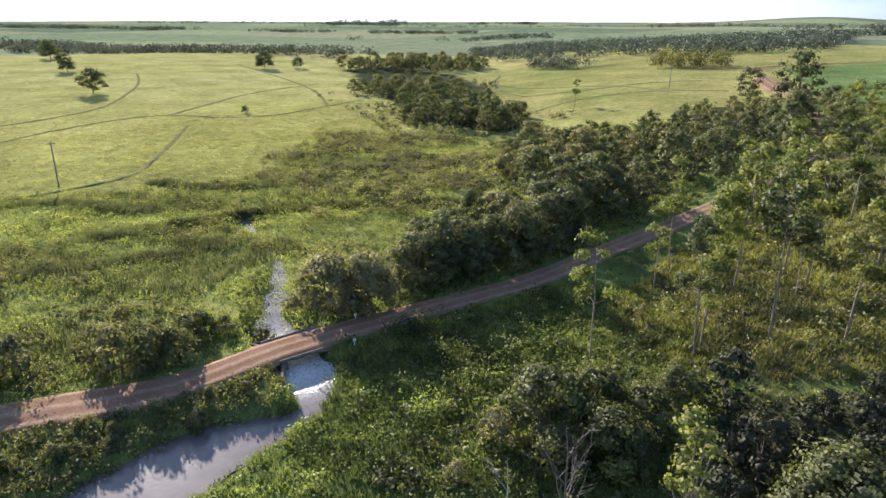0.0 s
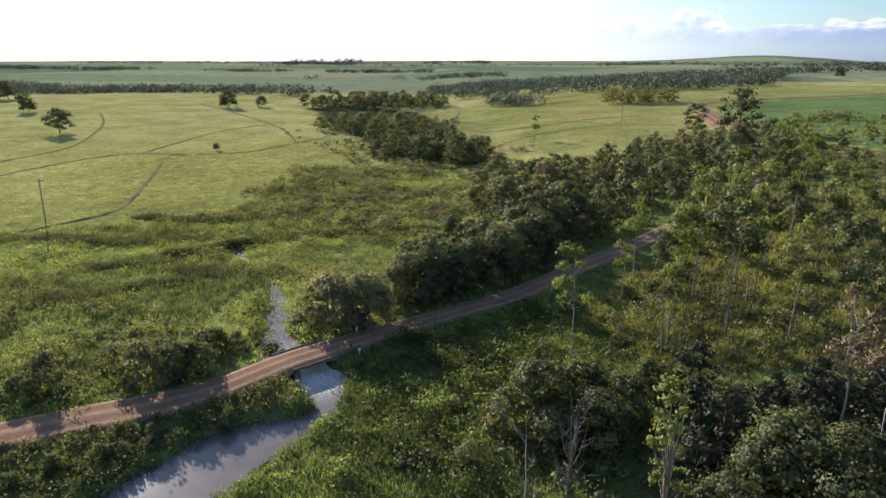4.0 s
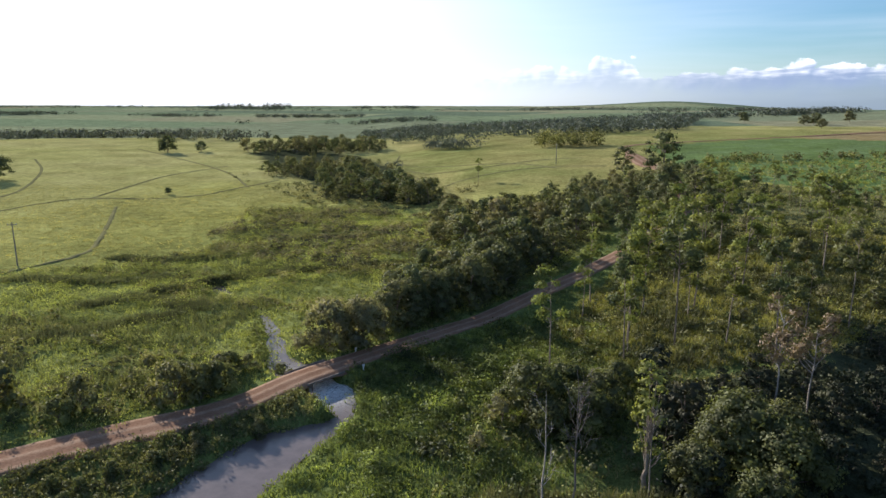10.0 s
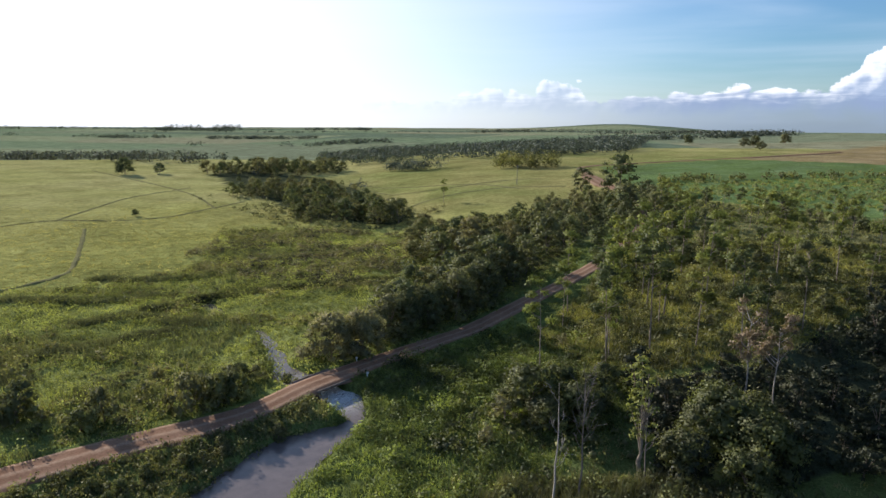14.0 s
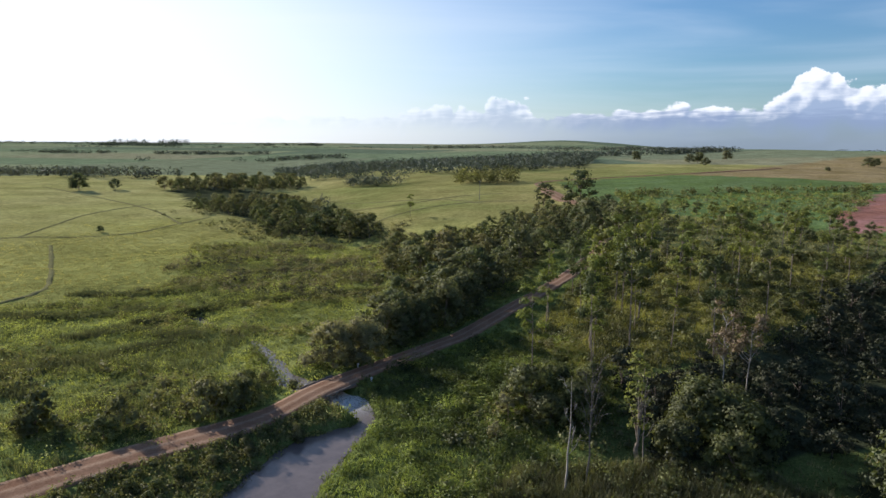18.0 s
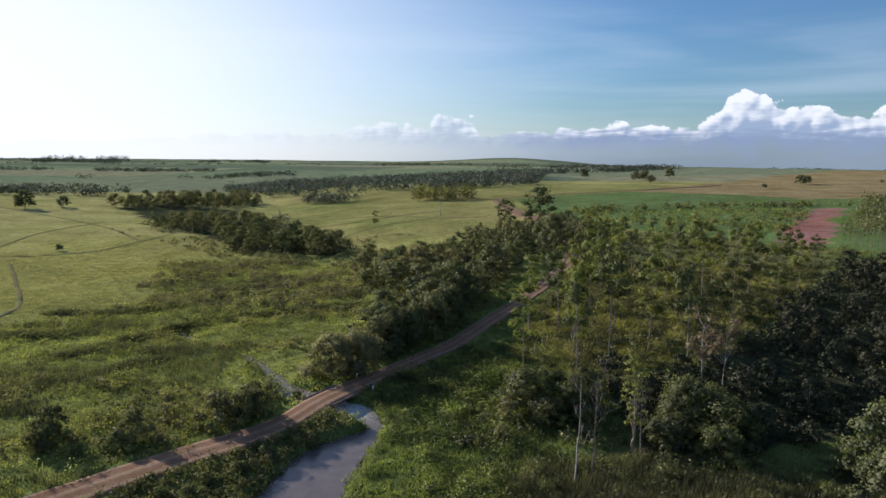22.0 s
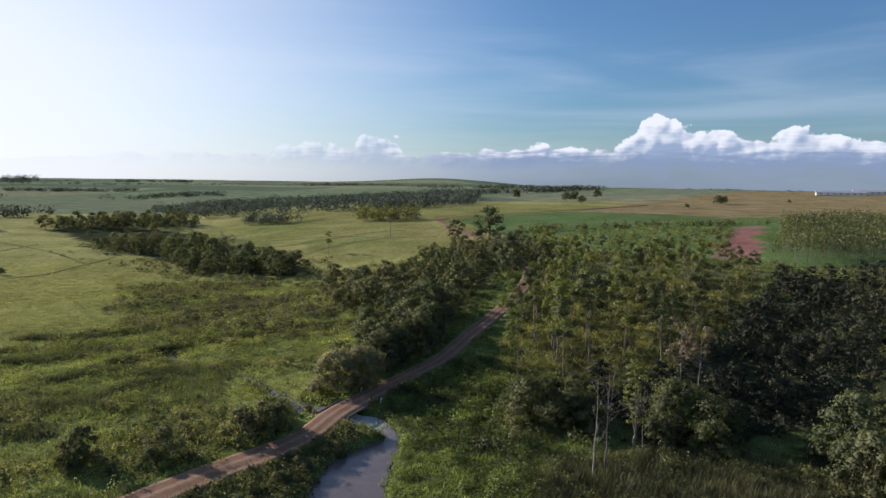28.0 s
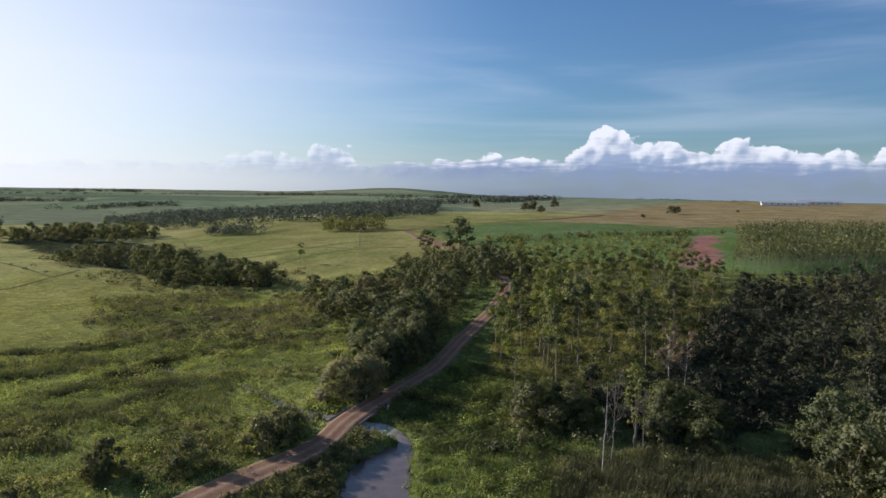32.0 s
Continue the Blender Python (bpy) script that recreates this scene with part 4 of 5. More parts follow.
# trees close along the left verge
for i, (x, y, s) in enumerate([(-20.0, 75.5, 0.75), (-17.4, 79.5, 0.9), (-14.6, 84.0, 0.95), (-17.0, 87.5, 1.0), (-11.6, 88.5, 0.95), (-8.8, 92.8, 1.0), (-12.3, 95.0, 1.05), (-6.2, 97.0, 0.95), (-4.3, 101.5, 1.0), (-7.5, 104.0, 1.1), (-2.0, 106.5, 0.95), (0.6, 112.0, 0.95), (3.6, 117.0, 1.0), (-3.5, 113.0, 1.1), (8.0, 123.0, 1.0), (2.0, 123.0, 1.1)]):
    plant("verge_tree", BROAD[(i * 3 + 1) % 7], x - (2.5 if y > 104 else 0.0), y + (1.5 if y > 104 else 0.0), s, i * 1.1, "dense dark tree shading the red road", "tree", "road verge trees")
for i, y in enumerate(list(np.arange(74, 100, 2.9)) + list(np.arange(166, 204, 5.5))):
    k = int(np.argmin(np.abs(ROAD[:, 1] - y) + 1000 * (ROAD[:, 0] < -20)))
    d = ROAD[k + 1, :2] - ROAD[k - 1, :2]
    d /= np.linalg.norm(d)
    o = (6.0 if y < 104 else 7.0) + 0.9 * math.sin(i * 2.7)
    plant("verge_tree", BROAD[(i * 2 + 3) % 7] if y < 104 else BROAD_FAR[i % 6], ROAD[k, 0] - d[1] * o, ROAD[k, 1] + d[0] * o, (0.84 if y < 104 else 0.55) + 0.14 * math.sin(i * 1.9), i * 1.4, "dense dark tree shading the red road", "tree", "road verge trees", sz=1.12)
# shrubs and tall eucalyptus along the right verge
for i, y in enumerate(np.arange(112, 204, 5.2)):
    k = int(np.argmin(np.abs(ROAD[:, 1] - y) + 1000 * (ROAD[:, 0] < 0)))
    d = ROAD[k + 1, :2] - ROAD[k - 1, :2]
    d /= np.linalg.norm(d)
    o = (8.5 if y < 160 else 5.8) + (2.0 if y < 160 else 0.8) * math.sin(i * 2.3)
    plant("verge_shrub", SHRUB_FAR[i % 4], ROAD[k, 0] + d[1] * o, ROAD[k, 1] - d[0] * o, (0.5 if y < 160 else 0.85) + 0.16 * math.sin(i * 1.7), i * 1.9, "dense green shrub beside the red road", "shrub", "road verge shrubs")
    if i % 2 == 0 and y < 165:
        plant("verge_eucalyptus", EUC[i % 7], ROAD[k, 0] + d[1] * (o + 2.5), ROAD[k, 1] - d[0] * (o + 2.5), 0.98 - 0.004 * (y - 112), i * 0.8, "slender eucalyptus beside the red road", "tree", "road verge eucalyptus")
# woods left of the road
for i, (x, y) in enumerate(spread(np.random.default_rng(11), ROADWOOD, 4.9)):
    if 102 < y < 150 and float(line_dist(ROAD, [x], [y])[0][0]) < 8.0:
        continue
    k = rng.uniform(0.55, 1.2) * (1.0 - 0.45 * float(sstep(140, 200, y)))
    plant("woodland_tree", BROAD[i % 7] if y < 100 else BROAD_FAR[i % 6], x, y, k, rng.uniform(0, 6.28), "dense dark green broadleaf tree in the roadside wood", "tree", "roadside wood", sz=rng.uniform(0.85, 1.15))
WOOD_NEAR = [(-62, 196), (-47, 190), (-28, 193), (-28, 222), (-52, 250), (-76, 246), (-74, 222)]
WOOD_MID = [(-112, 270), (-92, 262), (-66, 246), (-58, 270), (-76, 308), (-104, 300)]
WOOD_BACK = [(-160, 366), (-134, 374), (-84, 402), (-88, 446), (-140, 440), (-170, 400)]
clumps = [(p, k) for zone, gap, k in ((WOOD_NEAR, 5.6, 1.15), (WOOD_MID, 6.4, 0.95), (WOOD_BACK, 7.0, 1.25), (FARWOOD, 19.0, 0.55)) for p in spread(np.random.default_rng(12 + int(gap)), zone, gap)]
for i, ((x, y), big) in enumerate(clumps):
    plant("woodland_tree", BROAD_FAR[int(rng.integers(0, 6))], x, y, big * (rng.uniform(0.45, 0.95) + 0.3 * rng.random() ** 3), rng.uniform(0, 6.28), "dark broadleaf tree in the marsh wood", "tree", "marsh wood")
# eucalyptus grove right of the road
for i, (x, y) in enumerate(spread(np.random.default_rng(13), GROVE, 6.0)):
    if float(line_dist(ROAD, [x], [y])[0][0]) < 7.0:
        continue
    k = rng.uniform(0.6, 1.18) * (1.15 - 0.50 * float(sstep(80, 168, y + 0.2 * (x - 30))))
    if vnoise(x / 7, y / 7, 83) > 0.62:
        plant("grove_shrub", (SHRUB[i % 4] if y < 84 else SHRUB_FAR[i % 4]) if i % 2 else PALE_SHRUB[i % 2], x, y, rng.uniform(0.45, 0.95), rng.uniform(0, 6.28), "dense shrub between the eucalyptus stems", "shrub", "grove shrubs")
    else:
        plant("eucalyptus_tree", EUC[i % 7], x, y, k, rng.uniform(0, 6.28), "slender eucalyptus with light olive crown in a grove", "tree", "eucalyptus grove")
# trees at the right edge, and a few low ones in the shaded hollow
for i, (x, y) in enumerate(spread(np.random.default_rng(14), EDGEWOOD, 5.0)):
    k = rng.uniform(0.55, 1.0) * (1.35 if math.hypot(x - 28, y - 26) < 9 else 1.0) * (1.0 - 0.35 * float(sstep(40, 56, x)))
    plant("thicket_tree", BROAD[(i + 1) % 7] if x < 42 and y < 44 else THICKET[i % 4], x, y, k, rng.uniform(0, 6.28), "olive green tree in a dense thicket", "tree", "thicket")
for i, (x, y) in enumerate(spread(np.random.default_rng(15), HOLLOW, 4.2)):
    plant("hollow_tree", THICKET[i % 4], x, y, rng.uniform(0.30, 0.75), rng.uniform(0, 6.28), "low tree in the hollow, leaves coloured dark as shade", "tree", "shaded hollow")


# ---- uncountable growth ----
def grass_stuff(name, rng, X, Y, h, material, label, blades=6, wide=0.10, lean=0.35):
    n = len(X)
    Z = ground_height(X, Y)
    X, Y, Z = (np.repeat(v, blades) for v in (X, Y, Z))
    H = np.repeat(h * rng.uniform(0.6, 1.3, n), blades) * rng.uniform(0.6, 1.1, n * blades)
    a = rng.uniform(0, 6.28, n * blades)
    bx, by = X + rng.normal(0, 0.22, n * blades), Y + rng.normal(0, 0.22, n * blades)
    tx, ty = bx + np.cos(a) * H * lean, by + np.sin(a) * H * lean
    wx, wy = -np.sin(a) * wide, np.cos(a) * wide
    V = np.stack([np.stack([bx - wx, by - wy, Z - 0.05], -1), np.stack([bx + wx, by + wy, Z - 0.05], -1), np.stack([tx, ty, Z + H], -1)], 1).reshape(-1, 3)
    me = fast_mesh(name, V, np.arange(len(V)).reshape(-1, 3), material)
    tagged(new(name, me), label, "grass", kind="stuff")


def shrub_stuff(name, rng, X, Y, R, material, label, per=60, leaf=0.26, category="shrubs"):
    Z = ground_height(X, Y)
    lobes = [(x, y, z + r * 0.35, r, f) for x, y, z, r, f in zip(X, Y, Z, R, rng.uniform(0.6, 1.1, len(X)))]
    P, N = lobes_cloud(rng, lobes, per * 0.78, 0.55)
    V, F, NV = with_cores(leaves(rng, P, N, leaf, 0.8, 0.6, 0.28), cores(rng, lobes, 0.36))
    tagged(new(name, fast_mesh(name, V, F, material, normals=NV)), label, category, kind="stuff")


def scatter(rng, poly, n, keep=None, road=2.15, water=0.2):
    xs, ys = [p[0] for p in poly], [p[1] for p in poly]
    X, Y = rng.uniform(min(xs), max(xs), n), rng.uniform(min(ys), max(ys), n)
    ok = in_poly(poly, X, Y)
    X, Y = X[ok], Y[ok]
    d, _ = line_dist(ROAD[::2], X, Y)
    s, _ = line_dist(STREAM[::2], X, Y, True)
    ok = (d > road + 0.8 * fbm(X / 2, Y / 2, 91)) & (s > water)
    X, Y = X[ok], Y[ok]
    if keep is not None:
        k = keep(X, Y)
        X, Y = X[k], Y[k]
    return X, Y


MARSH_NEAR = [(-110, 0), (-90, 6), (-62, 30), (-43, 45), (-33, 54), (-22, 66), (-12, 80), (4, 106), (20, 135), (10, 150), (-25, 178), (-60, 190), (-82, 184), (-74, 150), (-68, 124), (-84, 108), (-118, 92), (-150, 60)]
r1 = np.random.default_rng(31)


def mounds(name, rng, X, Y, R, material, label, per=60, leaf=0.24):
    """Low cushions of herbs that run into one another."""
    Z = ground_height(X, Y)
    lobes = [(x, y, z + r * 0.02, r, f) for x, y, z, r, f in zip(X, Y, Z, R, rng.uniform(0.45, 0.95, len(X)))]
    P, N = lobes_cloud(rng, lobes, per, 0.72)
    V, F, NV = leaves(rng, P, N + np.array([0, 0, 0.2]), leaf, 0.6, 0.75, 0.14)
    tagged(new(name, fast_mesh(name, V, F, material, normals=NV)), label, "weeds", kind="stuff")




def fade(x, y):
    """Thins the marsh growth towards the pasture, never towards the road."""
    off = np.minimum(-0.8 * (x + 43) + 0.6 * (y - 43), -0.66 * (x + 43) + 0.75 * (y - 43))
    k = np.maximum(np.clip(soft_poly(MARSH_NEAR, x, y, 20) * 1.5 - 0.35, 0, 1), sstep(34, 20, off))
    return r1.random(len(x)) < k


clump = lambda x, y: fbm(x / 15, y / 8, 61) + 0.45 * fbm(x / 4, y / 4, 62) + 0.03 * sstep(-34, -44, x) * sstep(34, 12, -0.8 * (x + 43) + 0.6 * (y - 43))
bed = lambda x, y: fbm(x / 24 + 4, y / 8, 66)
X, Y = scatter(r1, MARSH_NEAR, 70000, fade)
grass_stuff("marsh_grass", r1, X, Y, 0.42, M_MARSH, "lush bright green marsh grass", 4, 0.07, 0.8)
X, Y = scatter(r1, MARSH_NEAR, 8000, lambda x, y: fade(x, y) & (clump(x, y) > -0.16))
mounds("marsh_herbs", r1, X, Y, r1.uniform(0.5, 2.1, len(X)), M_LEAF_HERB, "cushions of fresh green marsh herbs", 30, 0.24)
X, Y = scatter(r1, MARSH_NEAR, 13000, lambda x, y: fade(x, y) & (clump(x, y) > 0.06))
shrub_stuff("marsh_shrubs", r1, X, Y, r1.uniform(0.35, 1.0, len(X)) * (0.8 + 1.5 * np.clip(clump(X, Y), 0, 0.5)), M_LEAF_OLIVE, "low green shrubs scattered through the marsh", 62, 0.22)
X, Y = scatter(r1, MARSH_NEAR, 2200, lambda x, y: clump(x, y) > 0.13)
shrub_stuff("marsh_thickets", r1, X, Y, r1.uniform(0.8, 1.5, len(X)), M_LEAF_OLIVE, "taller dark bushes in the marsh", 36, 0.30)
SCRUBLAND = [(-74, 128), (-60, 118), (-30, 112), (-8, 112), (6, 132), (0, 160), (-30, 176), (-62, 186), (-80, 172)]
X, Y = scatter(r1, SCRUBLAND, 3400, lambda x, y: fbm(x / 9, y / 9, 46) > -0.06)
shrub_stuff("marsh_scrub", r1, X, Y, r1.uniform(0.4, 1.35, len(X)), M_LEAF_SCRUB, "olive-brown scrub crowding the middle of the marsh", 30, 0.27)
X, Y = scatter(r1, MARSH_NEAR, 55000, lambda x, y: fade(x, y) & (bed(x, y) > 0.06) & (x < -42))
grass_stuff("reeds", r1, X, Y, 1.15, M_REED, "tall grey-green reeds in long beds", 5, 0.05, 0.3)
DITCH = smooth_line([(-62, 92), (-57, 99), (-53, 104), (-47, 108), (-38, 112.5), (-27, 116.5), (-14, 119)], 0.5)
k = r1.integers(0, len(DITCH), 2400)
X, Y = DITCH[k, 0] + r1.normal(0, 0.5, 2400), DITCH[k, 1] + 1.8 + r1.normal(0, 0.55, 2400)
mounds("ditch_herbs", r1, X, Y, r1.uniform(0.3, 0.7, 2400), M_LEAF_BRIGHT, "bright green herbs along the marsh ditch", 34, 0.24)
k = r1.integers(0, len(DITCH), 2600)
X, Y = DITCH[k, 0] + r1.normal(0, 0.5, 2600), DITCH[k, 1] - 0.9 + r1.normal(0, 0.5, 2600)
grass_stuff("ditch_rushes", r1, X, Y, 1.0, M_COARSE, "dark rushes along the marsh ditch", 6, 0.06, 0.35)
for x1, y1, x2, y2, seed in ((-96, 92, -64, 104, 1), (-84, 112, -58, 122, 2), (-78, 66, -52, 78, 3), (-66, 138, -34, 144, 4), (-90, 54, -62, 62, 5), (-70, 84, -50, 88, 6)):
    q = np.random.default_rng(800 + seed)
    t = q.random(1500)
    X = x1 + (x2 - x1) * t + q.normal(0, 0.9, 1500)
    Y = y1 + (y2 - y1) * t + 3.0 * np.sin(t * 5 + seed) + q.normal(0, 0.9, 1500)
    grass_stuff("rush_bed", q, X, Y, 0.8, M_REED, "long grey-green bed of rushes in the marsh", 6, 0.06, 0.4)
for poly, n, seed in (([(-64, 180), (-24, 172), (-18, 205), (-32, 232), (-58, 270), (-118, 312), (-126, 262), (-98, 232), (-72, 200)], 900, 1), ([(-20, 76), (3, 114), (27, 160), (38, 186), (44, 232), (20, 230), (4, 192), (-24, 182), (-30, 140), (-14, 118), (-28, 90)], 900, 2), ([(-78, 160), (-56, 192), (-28, 182), (6, 190), (16, 206), (-22, 236), (-72, 214)], 260, 3)):
    q = np.random.default_rng(860 + seed)
    X, Y = scatter(q, poly, n, lambda x, y: fbm(x / 14, y / 14, 98) > -0.06, 4.2)
    shrub_stuff("wood_edge_bushes", q, X, Y, q.uniform(0.7, 1.9, len(X)), M_LEAF_DARK if seed != 3 else M_LEAF_OLIVE, "dark bushes along the edge of the wood", 17, 0.42)
SCRUB = [(66, 214), (96, 166), (128, 188), (160, 224), (186, 262), (72, 258)]
X, Y = scatter(r1, SCRUB, 1500)
shrub_stuff("field_scrub", r1, X, Y, r1.uniform(0.4, 1.0, len(X)), M_LEAF_BRIGHT, "low bright green crop and scrub on the hillside", 22, 0.42)
X, Y = scatter(r1, SCRUB, 300)
shrub_stuff("hillside_shrubs", r1, X, Y, r1.uniform(0.7, 1.7, len(X)), M_LEAF_SHRUB, "dark shrubs scattered below the crop field", 18, 0.5)
VERGE = [(-24, 66), (-4, 96), (12, 128), (28, 158), (38, 190), (44, 232), (58, 232), (56, 190), (46, 150), (26, 122), (10, 98), (-14, 64)]
X, Y = scatter(r1, VERGE, 26000, road=2.4)
grass_stuff("verge_grass", r1, X, Y, 0.45, M_GRASS, "rough green grass along the road verge", 4, 0.07, 0.7)
X, Y = scatter(r1, BANK, 30000, lambda x, y: ~in_poly(SLOPE, x, y))
grass_stuff("bank_grass", r1, X, Y, 0.5, M_GRASS, "tall lush green grass on the stream bank", 4, 0.06, 0.7)
X, Y = scatter(r1, BANK, 5600, lambda x, y: (fbm(x / 6, y / 6, 67) > -0.2) & ~in_poly(SLOPE, x, y), water=0.2)
mounds("bank_herbs", r1, X, Y, r1.uniform(0.4, 1.0, len(X)) + 1.1 * np.clip(fbm(X / 5, Y / 5, 63) * 3, 0, 1), M_LEAF_BANK, "lush green herbs covering the stream bank", 40, 0.24)
X, Y = scatter(r1, SLOPE, 2600, water=0.2)
shrub_stuff("slope_weeds", r1, X, Y, r1.uniform(0.3, 0.75, len(X)), M_LEAF_SHRUB, "dark weeds on the slope below the road", 70, 0.2)
X, Y = scatter(r1, SLOPE, 5000, water=0.1)
grass_stuff("slope_grass", r1, X, Y, 0.55, M_COARSE, "coarse dark grass on the slope below the road", 5, 0.05, 0.5)
X, Y = scatter(r1, BANK, 1500, lambda x, y: fbm(x / 7, y / 7, 68) > 0.03, water=0.4)
shrub_stuff("bank_weeds", r1, X, Y, r1.uniform(0.3, 1.0, len(X)), M_LEAF_SHRUB, "leafy weeds crowding the stream bank", 60, 0.26)
X, Y = scatter(r1, RIGHTSIDE, 50000, lambda x, y: ~in_poly(HOLLOW, x, y))
grass_stuff("rough_grass", r1, X, Y, 0.5, M_DRYGRASS, "rough yellow-green grass under scattered trees", 3, 0.08, 0.7)
X, Y = scatter(r1, GROVE, 60000, lambda x, y: y + 0.3 * x < 150)
grass_stuff("grove_grass", r1, X, Y, 0.75, M_GROVEGRASS, "tall yellow-green grass under the eucalyptus trees", 4, 0.07, 0.6)
X, Y = scatter(r1, GROVE, 5200, lambda x, y: (y + 0.3 * x < 150) & (fbm(x / 7, y / 7, 64) > -0.05))
mounds("grove_cushions", r1, X, Y, r1.uniform(0.5, 1.6, len(X)), M_LEAF_OLIVE, "olive cushions of undergrowth on the grove floor", 26, 0.28)
X, Y = scatter(r1, RIGHTSIDE, 9000, lambda x, y: ~in_poly(HOLLOW, x, y) & (y > 56) & (fbm(x / 9, y / 9, 69) > -0.02))
mounds("grove_herbs", r1, X, Y, r1.uniform(0.4, 1.4, len(X)), M_LEAF_HERB, "low green herbs under eucalyptus trees", 26, 0.30)
X, Y = scatter(r1, RIGHTSIDE, 5200, lambda x, y: (fbm(x / 6, y / 6, 74) > 0.0) & (y > 52) & ~in_poly(HOLLOW, x, y))
shrub_stuff("grove_bracken", r1, X, Y, r1.uniform(0.35, 0.9, len(X)), M_LEAF_OLIVE, "olive bracken and saplings on the grove floor", 52, 0.24)
X, Y = scatter(r1, RIGHTSIDE, 3600, lambda x, y: fbm(x / 8, y / 8, 72) > 0.05)
shrub_stuff("grove_shrubs", r1, X, Y, r1.uniform(0.5, 1.4, len(X)), M_LEAF_DARK, "dark shrubs in clumps under the trees", 40, 0.30)
# hollow and thicket undergrowth: shade painted into the leaf colour
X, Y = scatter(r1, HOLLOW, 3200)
shrub_stuff("hollow_undergrowth", r1, X, Y, r1.uniform(0.5, 1.3, len(X)), M_LEAF_SHADED, "undergrowth filling the hollow, coloured dark as shade", 30, 0.32)
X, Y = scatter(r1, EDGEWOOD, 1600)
shrub_stuff("thicket_undergrowth", r1, X, Y, r1.uniform(0.5, 1.4, len(X)), M_LEAF_SHADED, "undergrowth among thicket trees, coloured dark as shade", 24, 0.4)
X, Y = scatter(r1, FRONT, 16000)
grass_stuff("tall_grass", r1, X, Y, 1.2, M_COARSE, "tall coarse grass in front of the thicket", 5, 0.05, 0.4)
X, Y = scatter(r1, FRONT, 1100, lambda x, y: fbm(x / 6, y / 6, 70) > 0.0)
shrub_stuff("front_shrubs", r1, X, Y, r1.uniform(0.5, 1.2, len(X)), M_LEAF_SHRUB, "dark green shrubs among tall grass", 50, 0.26)
# tufts of the pasture
PASTURE = [(-70, 104), (-60, 124), (-74, 150), (-82, 184), (-66, 205), (-92, 238), (-150, 260), (-240, 240), (-230, 130), (-150, 62), (-118, 92)]
X, Y = scatter(r1, PASTURE, 55000, lambda x, y: r1.random(len(x)) < 0.8 * sstep(150, 30, np.hypot(x + 95, y - 125)))
grass_stuff("pasture_tufts", r1, X, Y, 0.2, M_PASTURE, "short straw-green pasture grass", 3, 0.12, 1.0)


# ---- far country ----
def far_wood(name, rng, poly, n, h, label, material=None, leaf=1.2, quads=60, slim=0.5, thin=-0.04):
    xs, ys = [p[0] for p in poly], [p[1] for p in poly]
    X, Y = rng.uniform(min(xs), max(xs), n * 3), rng.uniform(min(ys), max(ys), n * 3)
    ok = in_poly(poly, X, Y) & (fbm(X / 70, Y / 45, 97, 3) > thin)
    X, Y = X[ok][:n], Y[ok][:n]
    Z = ground_height(X, Y)
    H = h * rng.uniform(0.6, 1.25, len(X))
    k = len(X)
    d = rng.normal(0, 1, (k, quads, 3))
    d /= np.linalg.norm(d, axis=2)[..., None]
    c = np.stack([X, Y, Z + H * 0.45], -1)
    P = (c[:, None] + d * (H[:, None, None] * np.array([slim, slim, 0.45]) * rng.uniform(0.6, 1.0, (k, quads, 1)))).reshape(-1, 3)
    V, F, NV = leaves(rng, P, d.reshape(-1, 3), leaf, 0.75, 0.5)
    tagged(new(name, fast_mesh(name, V, F, material or M_LEAF_FAR_HAZED, normals=NV)), label, "trees", kind="stuff")


def strip(x1, y1, x2, y2, w):
    d = Vector((x2 - x1, y2 - y1)).normalized()
    n = Vector((-d.y, d.x)) * w * 0.5
    return [(x1 + n.x, y1 + n.y), (x2 + n.x, y2 + n.y), (x2 - n.x, y2 - n.y), (x1 - n.x, y1 - n.y)]


r2 = np.random.default_rng(41)
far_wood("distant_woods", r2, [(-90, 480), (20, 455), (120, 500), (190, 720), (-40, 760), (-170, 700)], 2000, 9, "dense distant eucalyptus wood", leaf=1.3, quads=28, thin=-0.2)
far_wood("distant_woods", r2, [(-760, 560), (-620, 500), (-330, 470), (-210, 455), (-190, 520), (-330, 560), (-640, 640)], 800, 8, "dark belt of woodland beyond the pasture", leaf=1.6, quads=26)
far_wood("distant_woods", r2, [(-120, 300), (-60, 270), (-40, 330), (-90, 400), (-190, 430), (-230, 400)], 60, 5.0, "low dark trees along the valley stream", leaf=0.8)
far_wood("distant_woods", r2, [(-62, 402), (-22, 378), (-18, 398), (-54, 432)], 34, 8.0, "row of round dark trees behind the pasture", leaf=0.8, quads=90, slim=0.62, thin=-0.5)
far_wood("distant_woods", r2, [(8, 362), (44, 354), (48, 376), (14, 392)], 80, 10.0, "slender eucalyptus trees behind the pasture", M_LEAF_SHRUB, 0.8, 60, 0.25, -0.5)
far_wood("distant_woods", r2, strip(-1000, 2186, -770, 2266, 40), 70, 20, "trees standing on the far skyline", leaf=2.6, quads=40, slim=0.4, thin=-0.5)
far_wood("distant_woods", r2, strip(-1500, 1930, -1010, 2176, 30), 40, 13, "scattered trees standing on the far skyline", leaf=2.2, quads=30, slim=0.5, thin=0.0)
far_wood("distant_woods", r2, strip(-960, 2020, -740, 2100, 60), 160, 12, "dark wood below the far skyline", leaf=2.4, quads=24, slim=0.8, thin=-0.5)
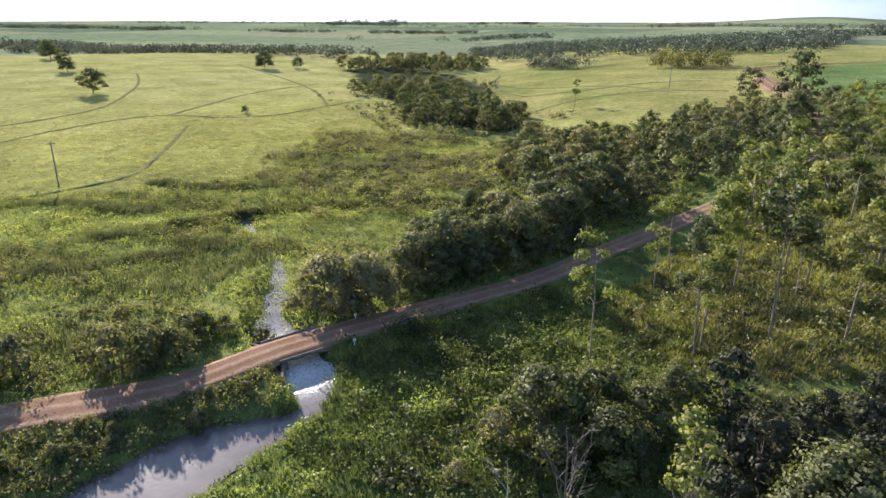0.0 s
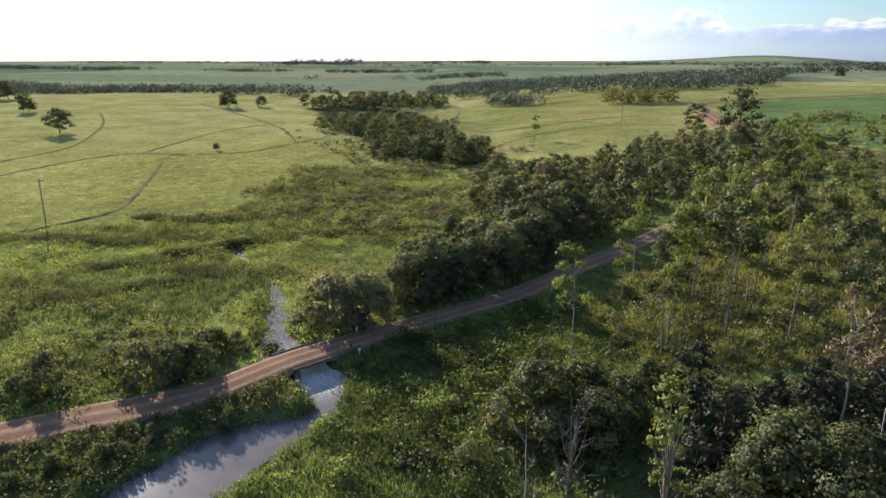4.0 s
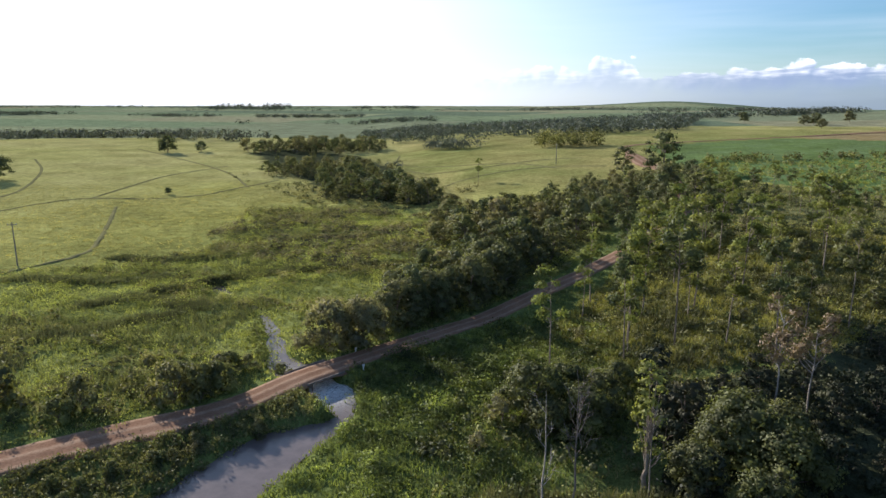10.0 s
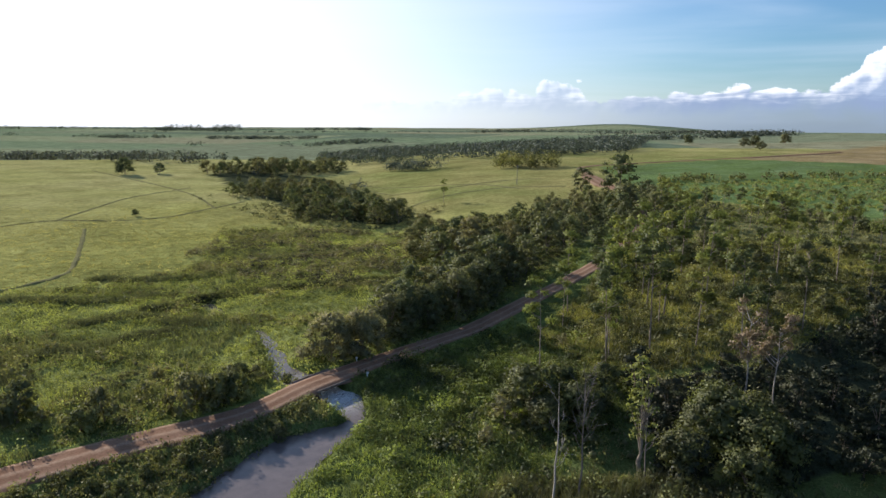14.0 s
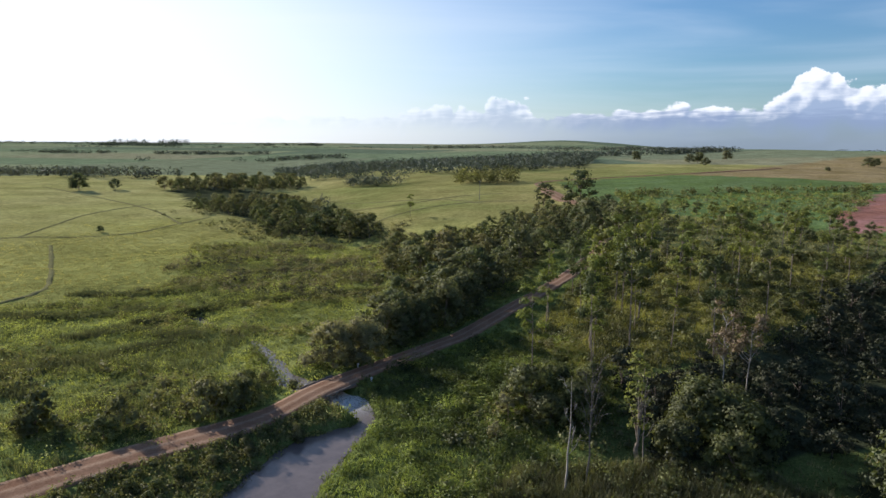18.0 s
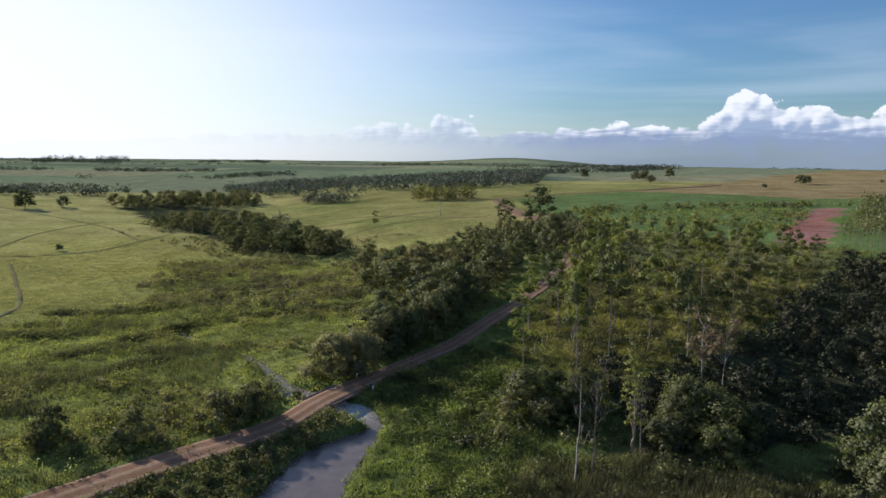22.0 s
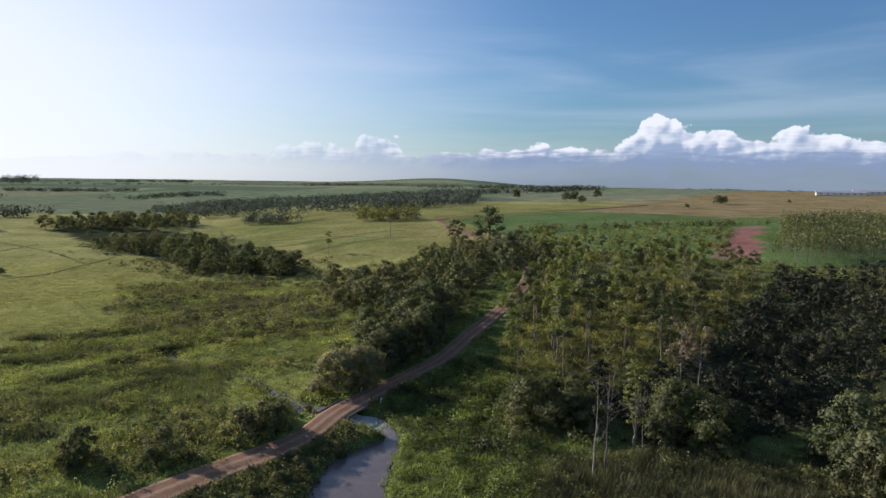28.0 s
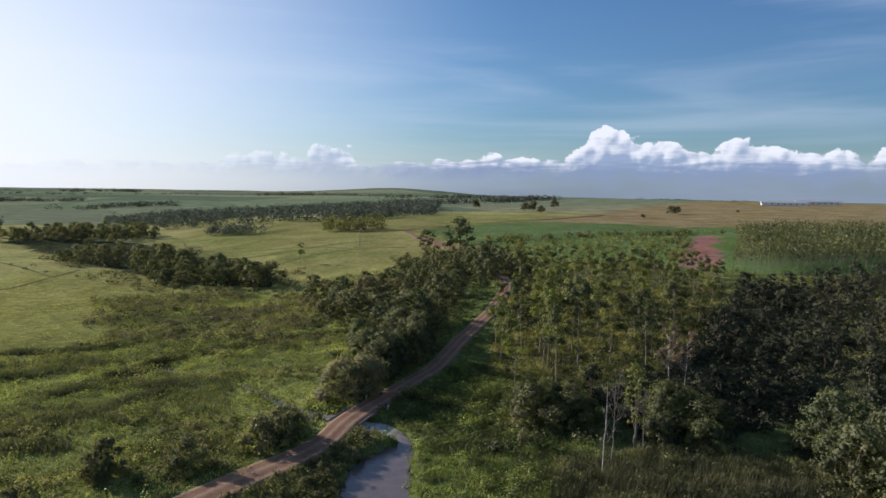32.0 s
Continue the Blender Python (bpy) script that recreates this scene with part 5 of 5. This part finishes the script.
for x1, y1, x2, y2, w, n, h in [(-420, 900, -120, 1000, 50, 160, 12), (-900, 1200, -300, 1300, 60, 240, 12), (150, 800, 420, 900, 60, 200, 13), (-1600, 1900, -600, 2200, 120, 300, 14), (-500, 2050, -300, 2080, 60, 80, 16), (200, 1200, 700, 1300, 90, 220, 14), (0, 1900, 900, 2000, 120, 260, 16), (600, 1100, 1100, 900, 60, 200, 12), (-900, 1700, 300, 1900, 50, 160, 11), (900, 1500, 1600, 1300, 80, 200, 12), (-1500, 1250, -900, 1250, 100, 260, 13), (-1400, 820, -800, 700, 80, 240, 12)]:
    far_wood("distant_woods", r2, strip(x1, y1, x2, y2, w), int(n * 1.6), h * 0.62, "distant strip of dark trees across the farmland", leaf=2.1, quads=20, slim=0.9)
far_wood("hedge", r2, strip(72, 266, 196, 269, 7), 110, 3.4, "green hedge along the field edge", M_LEAF_SHRUB, 0.8, 26, 0.6)
far_wood("hedge", r2, strip(200, 269, 420, 236, 6), 120, 3.0, "green hedge along the field edge", M_LEAF_SHRUB, 0.8, 26, 0.6)

# young plantation in rows
PLANTATION = [(108, 141), (145, 129), (240, 102), (300, 190), (215, 226), (184, 226), (140, 172)]
rows_x, rows_y = np.meshgrid(np.arange(105, 305, 3.2), np.arange(98, 232, 2.6))
px, py = rows_x.ravel() + r2.normal(0, 0.3, rows_x.size), rows_y.ravel() + r2.normal(0, 0.3, rows_x.size)
ok = in_poly(PLANTATION, px, py)
px, py = px[ok], py[ok]
pzz = ground_height(px, py)
ph = 10.5 * r2.uniform(0.8, 1.15, len(px))
dd = r2.normal(0, 1, (len(px), 34, 3))
dd /= np.linalg.norm(dd, axis=2)[..., None]
PP = (np.stack([px, py, pzz + ph * 0.62], -1)[:, None] + dd * (ph[:, None, None] * np.array([0.15, 0.15, 0.38]) * r2.uniform(0.4, 1.0, (len(px), 34, 1)))).reshape(-1, 3)
V, F, NV = leaves(r2, PP, dd.reshape(-1, 3), 0.8, 0.5, 0.5)
tagged(new("plantation_leaves", fast_mesh("plantation_leaves", V, F, M_LEAF_DARK, normals=NV)), "young eucalyptus plantation in close rows", "trees", kind="stuff")
tv, tf = tubes([[(x, y, z - 0.2, 0.07), (x, y, z + h * 0.5, 0.04)] for x, y, z, h in zip(px, py, pzz, ph)], 3)
tagged(new("plantation_stems", fast_mesh("plantation_stems", tv, tf, M_EUC_BARK)), "thin brown stems of the young plantation", "trees", kind="stuff")




# ---- bridge, posts, poles, tracks, farm ----
def road_frame(x, y):
    """Position, heading and height on the road nearest to (x, y)."""
    i = int(np.argmin(np.hypot(ROAD[:, 0] - x, ROAD[:, 1] - y)))
    d = ROAD[i + 1, :2] - ROAD[i - 1, :2]
    return ROAD[i, 0], ROAD[i, 1], math.atan2(d[1], d[0]), ROAD_Z[i]


def build_bridge():
    x, y, a, z = road_frame(-25.3, 61.3)
    root = new("bridge")
    root.matrix_basis = Matrix.LocRotScale((x, y, z), Euler((0, 0, a)), None)
    tagged(root, "low concrete road bridge over the stream", "bridge")
    part("deck", box_bm(5.8, 4.5, 0.22, (0, 0, -0.20), 0, 0.03), M_CONCRETE, root, "stained concrete deck slab")
    for s in (-1, 1):
        part("edge_beam", box_bm(5.8, 0.22, 0.24, (0, s * 2.3, -0.10), 0, 0.04), M_CONCRETE, root, "weathered concrete edge beam")
        part("abutment", box_bm(0.8, 4.2, 2.3, (s * 2.4, 0, -1.60), 0, 0.04), M_CONCRETE, root, "concrete abutment wall")
        for t in (-1, 1):
            part("wing_wall", box_bm(0.35, 2.0, 1.9, (s * 2.9, t * 2.9, -1.5), s * t * -0.5, 0.04), M_CONCRETE, root, "sloping concrete wing wall")


build_bridge()


def build_post(x, y, label):
    root = new("marker_post")
    root.matrix_basis = pose(x, y, gz(x, y), 0, 0, 25)
    tagged(root, label, "post", "bridge marker posts")
    part("post", box_bm(0.12, 0.12, 0.75, (0, 0, 0.33), 0, 0.02), M_WHITE, root)
    part("plate", box_bm(0.30, 0.05, 0.30, (0, -0.09, 0.58), 0, 0.015), M_WHITE, root, "white marker plate")


for x, y in ((-20.0, 62.6), (-22.2, 68.0)):
    build_post(x, y, "short white marker post beside the bridge approach")


def build_pole(x, y, h, turn):
    root = new("utility_pole")
    root.matrix_basis = pose(x, y, gz(x, y), 0, 0, turn)
    tagged(root, "tall thin grey timber pole with a crossarm", "utility pole", "utility poles")
    V, F = tubes([[(0, 0, -0.5, 0.14), (0, 0, h * 0.5, 0.12), (0, 0, h, 0.09)]], 10)
    part_mesh("shaft", fast_mesh("shaft", V, F, M_POLE, True), root)
    part("crossarm", box_bm(1.6, 0.10, 0.12, (0, 0.12, h - 0.5), 0, 0.01), M_POLE, root)
    for k in (-0.7, 0, 0.7):
        V, F = tubes([[(k, 0.12, h - 0.44, 0.05), (k, 0.12, h - 0.36, 0.07), (k, 0.12, h - 0.26, 0.03)]], 8)
        part_mesh("insulator", fast_mesh("insulator", V, F, M_WHITE, True), root)


build_pole(-98.0, 106.1, 8.6, 35)
build_pole(15.1, 278.4, 8.6, 20)


def build_track(name, pts, w):
    line = smooth_line(pts, 1.5)
    z = ground_height(line[:, 0], line[:, 1])
    offs = [-w, -w * 0.7, 0, w * 0.7, w]
    me = ribbon(name, line, z * 0, offs, [0] * 5, M_TRACK, 0.5, 5)
    co = np.empty(len(me.vertices) * 3, np.float32)
    me.vertices.foreach_get("co", co)
    co = co.reshape(-1, 3)
    co[:, 2] = ground_height(co[:, 0], co[:, 1]) + np.tile([-0.05, 0.14, 0.12, 0.14, -0.05], len(line))
    me.vertices.foreach_set("co", co.ravel())
    tagged(new(name, me), "worn brown cattle track across the pasture", "track", "pasture tracks", "structure")


build_track("cattle_track", [(-118, 74), (-100, 95.7), (-96, 103.6), (-92, 113), (-94.5, 125), (-108, 151.5), (-121, 176)], 0.6)
build_track("cattle_track", [(-148, 120), (-148, 138.5), (-149, 157), (-147, 178), (-139, 191), (-122, 194), (-109, 203), (-103, 227), (-98, 251)], 0.5)
build_track("cattle_track", [(-139, 191), (-143, 219), (-147, 256), (-140, 300)], 0.5)
build_track("cattle_track", [(-169, 150), (-169, 164), (-168.4, 175.5), (-173, 203), (-204.6, 256.5), (-240, 300)], 0.6)
build_track("cattle_track", [(-230, 375), (-207, 353), (-159, 308), (-124, 266), (-101, 228)], 0.6)
build_track("cattle_track", [(34, 262), (14, 268), (-8, 262), (-24, 250), (-30, 238)], 0.6)
build_track("cattle_track", [(28, 300), (8, 296), (-14, 284), (-40, 286), (-52, 300)], 0.6)
build_track("cattle_track", [(15, 262), (0, 285), (-22, 300), (-60, 330), (-70, 380)], 0.6)


def build_farm(x, y, turn):
    root = new("farm_building")
    root.matrix_basis = pose(x, y, gz(x, y), 0, 0, turn)
    tagged(root, "long low white farm building on the far hill", "building")
    part("wall", box_bm(46, 9, 3.4, (0, 0, 1.6), 0, 0.05), M_WHITE, root, "whitewashed wall")
    bm = bmesh.new()
    vs = [bm.verts.new(p) for p in ((-24, -5.2, 3.3), (24, -5.2, 3.3), (24, 0, 5.2), (-24, 0, 5.2), (24, 5.2, 3.3), (-24, 5.2, 3.3))]
    for f in ((0, 1, 2, 3), (3, 2, 4, 5), (0, 3, 5), (1, 4, 2), (0, 5, 4, 1)):
        bm.faces.new([vs[k] for k in f])
    part("roof", bm, M_ROOF, root, "grey sheet roof")
    for k in range(-3, 4):
        part("window", box_bm(1.8, 0.12, 1.2, (k * 6.2, -4.52, 1.9), 0, 0.02), M_POLE, root, "dark window opening")


build_farm(545, 564, -36)
build_farm(590, 560, -36)
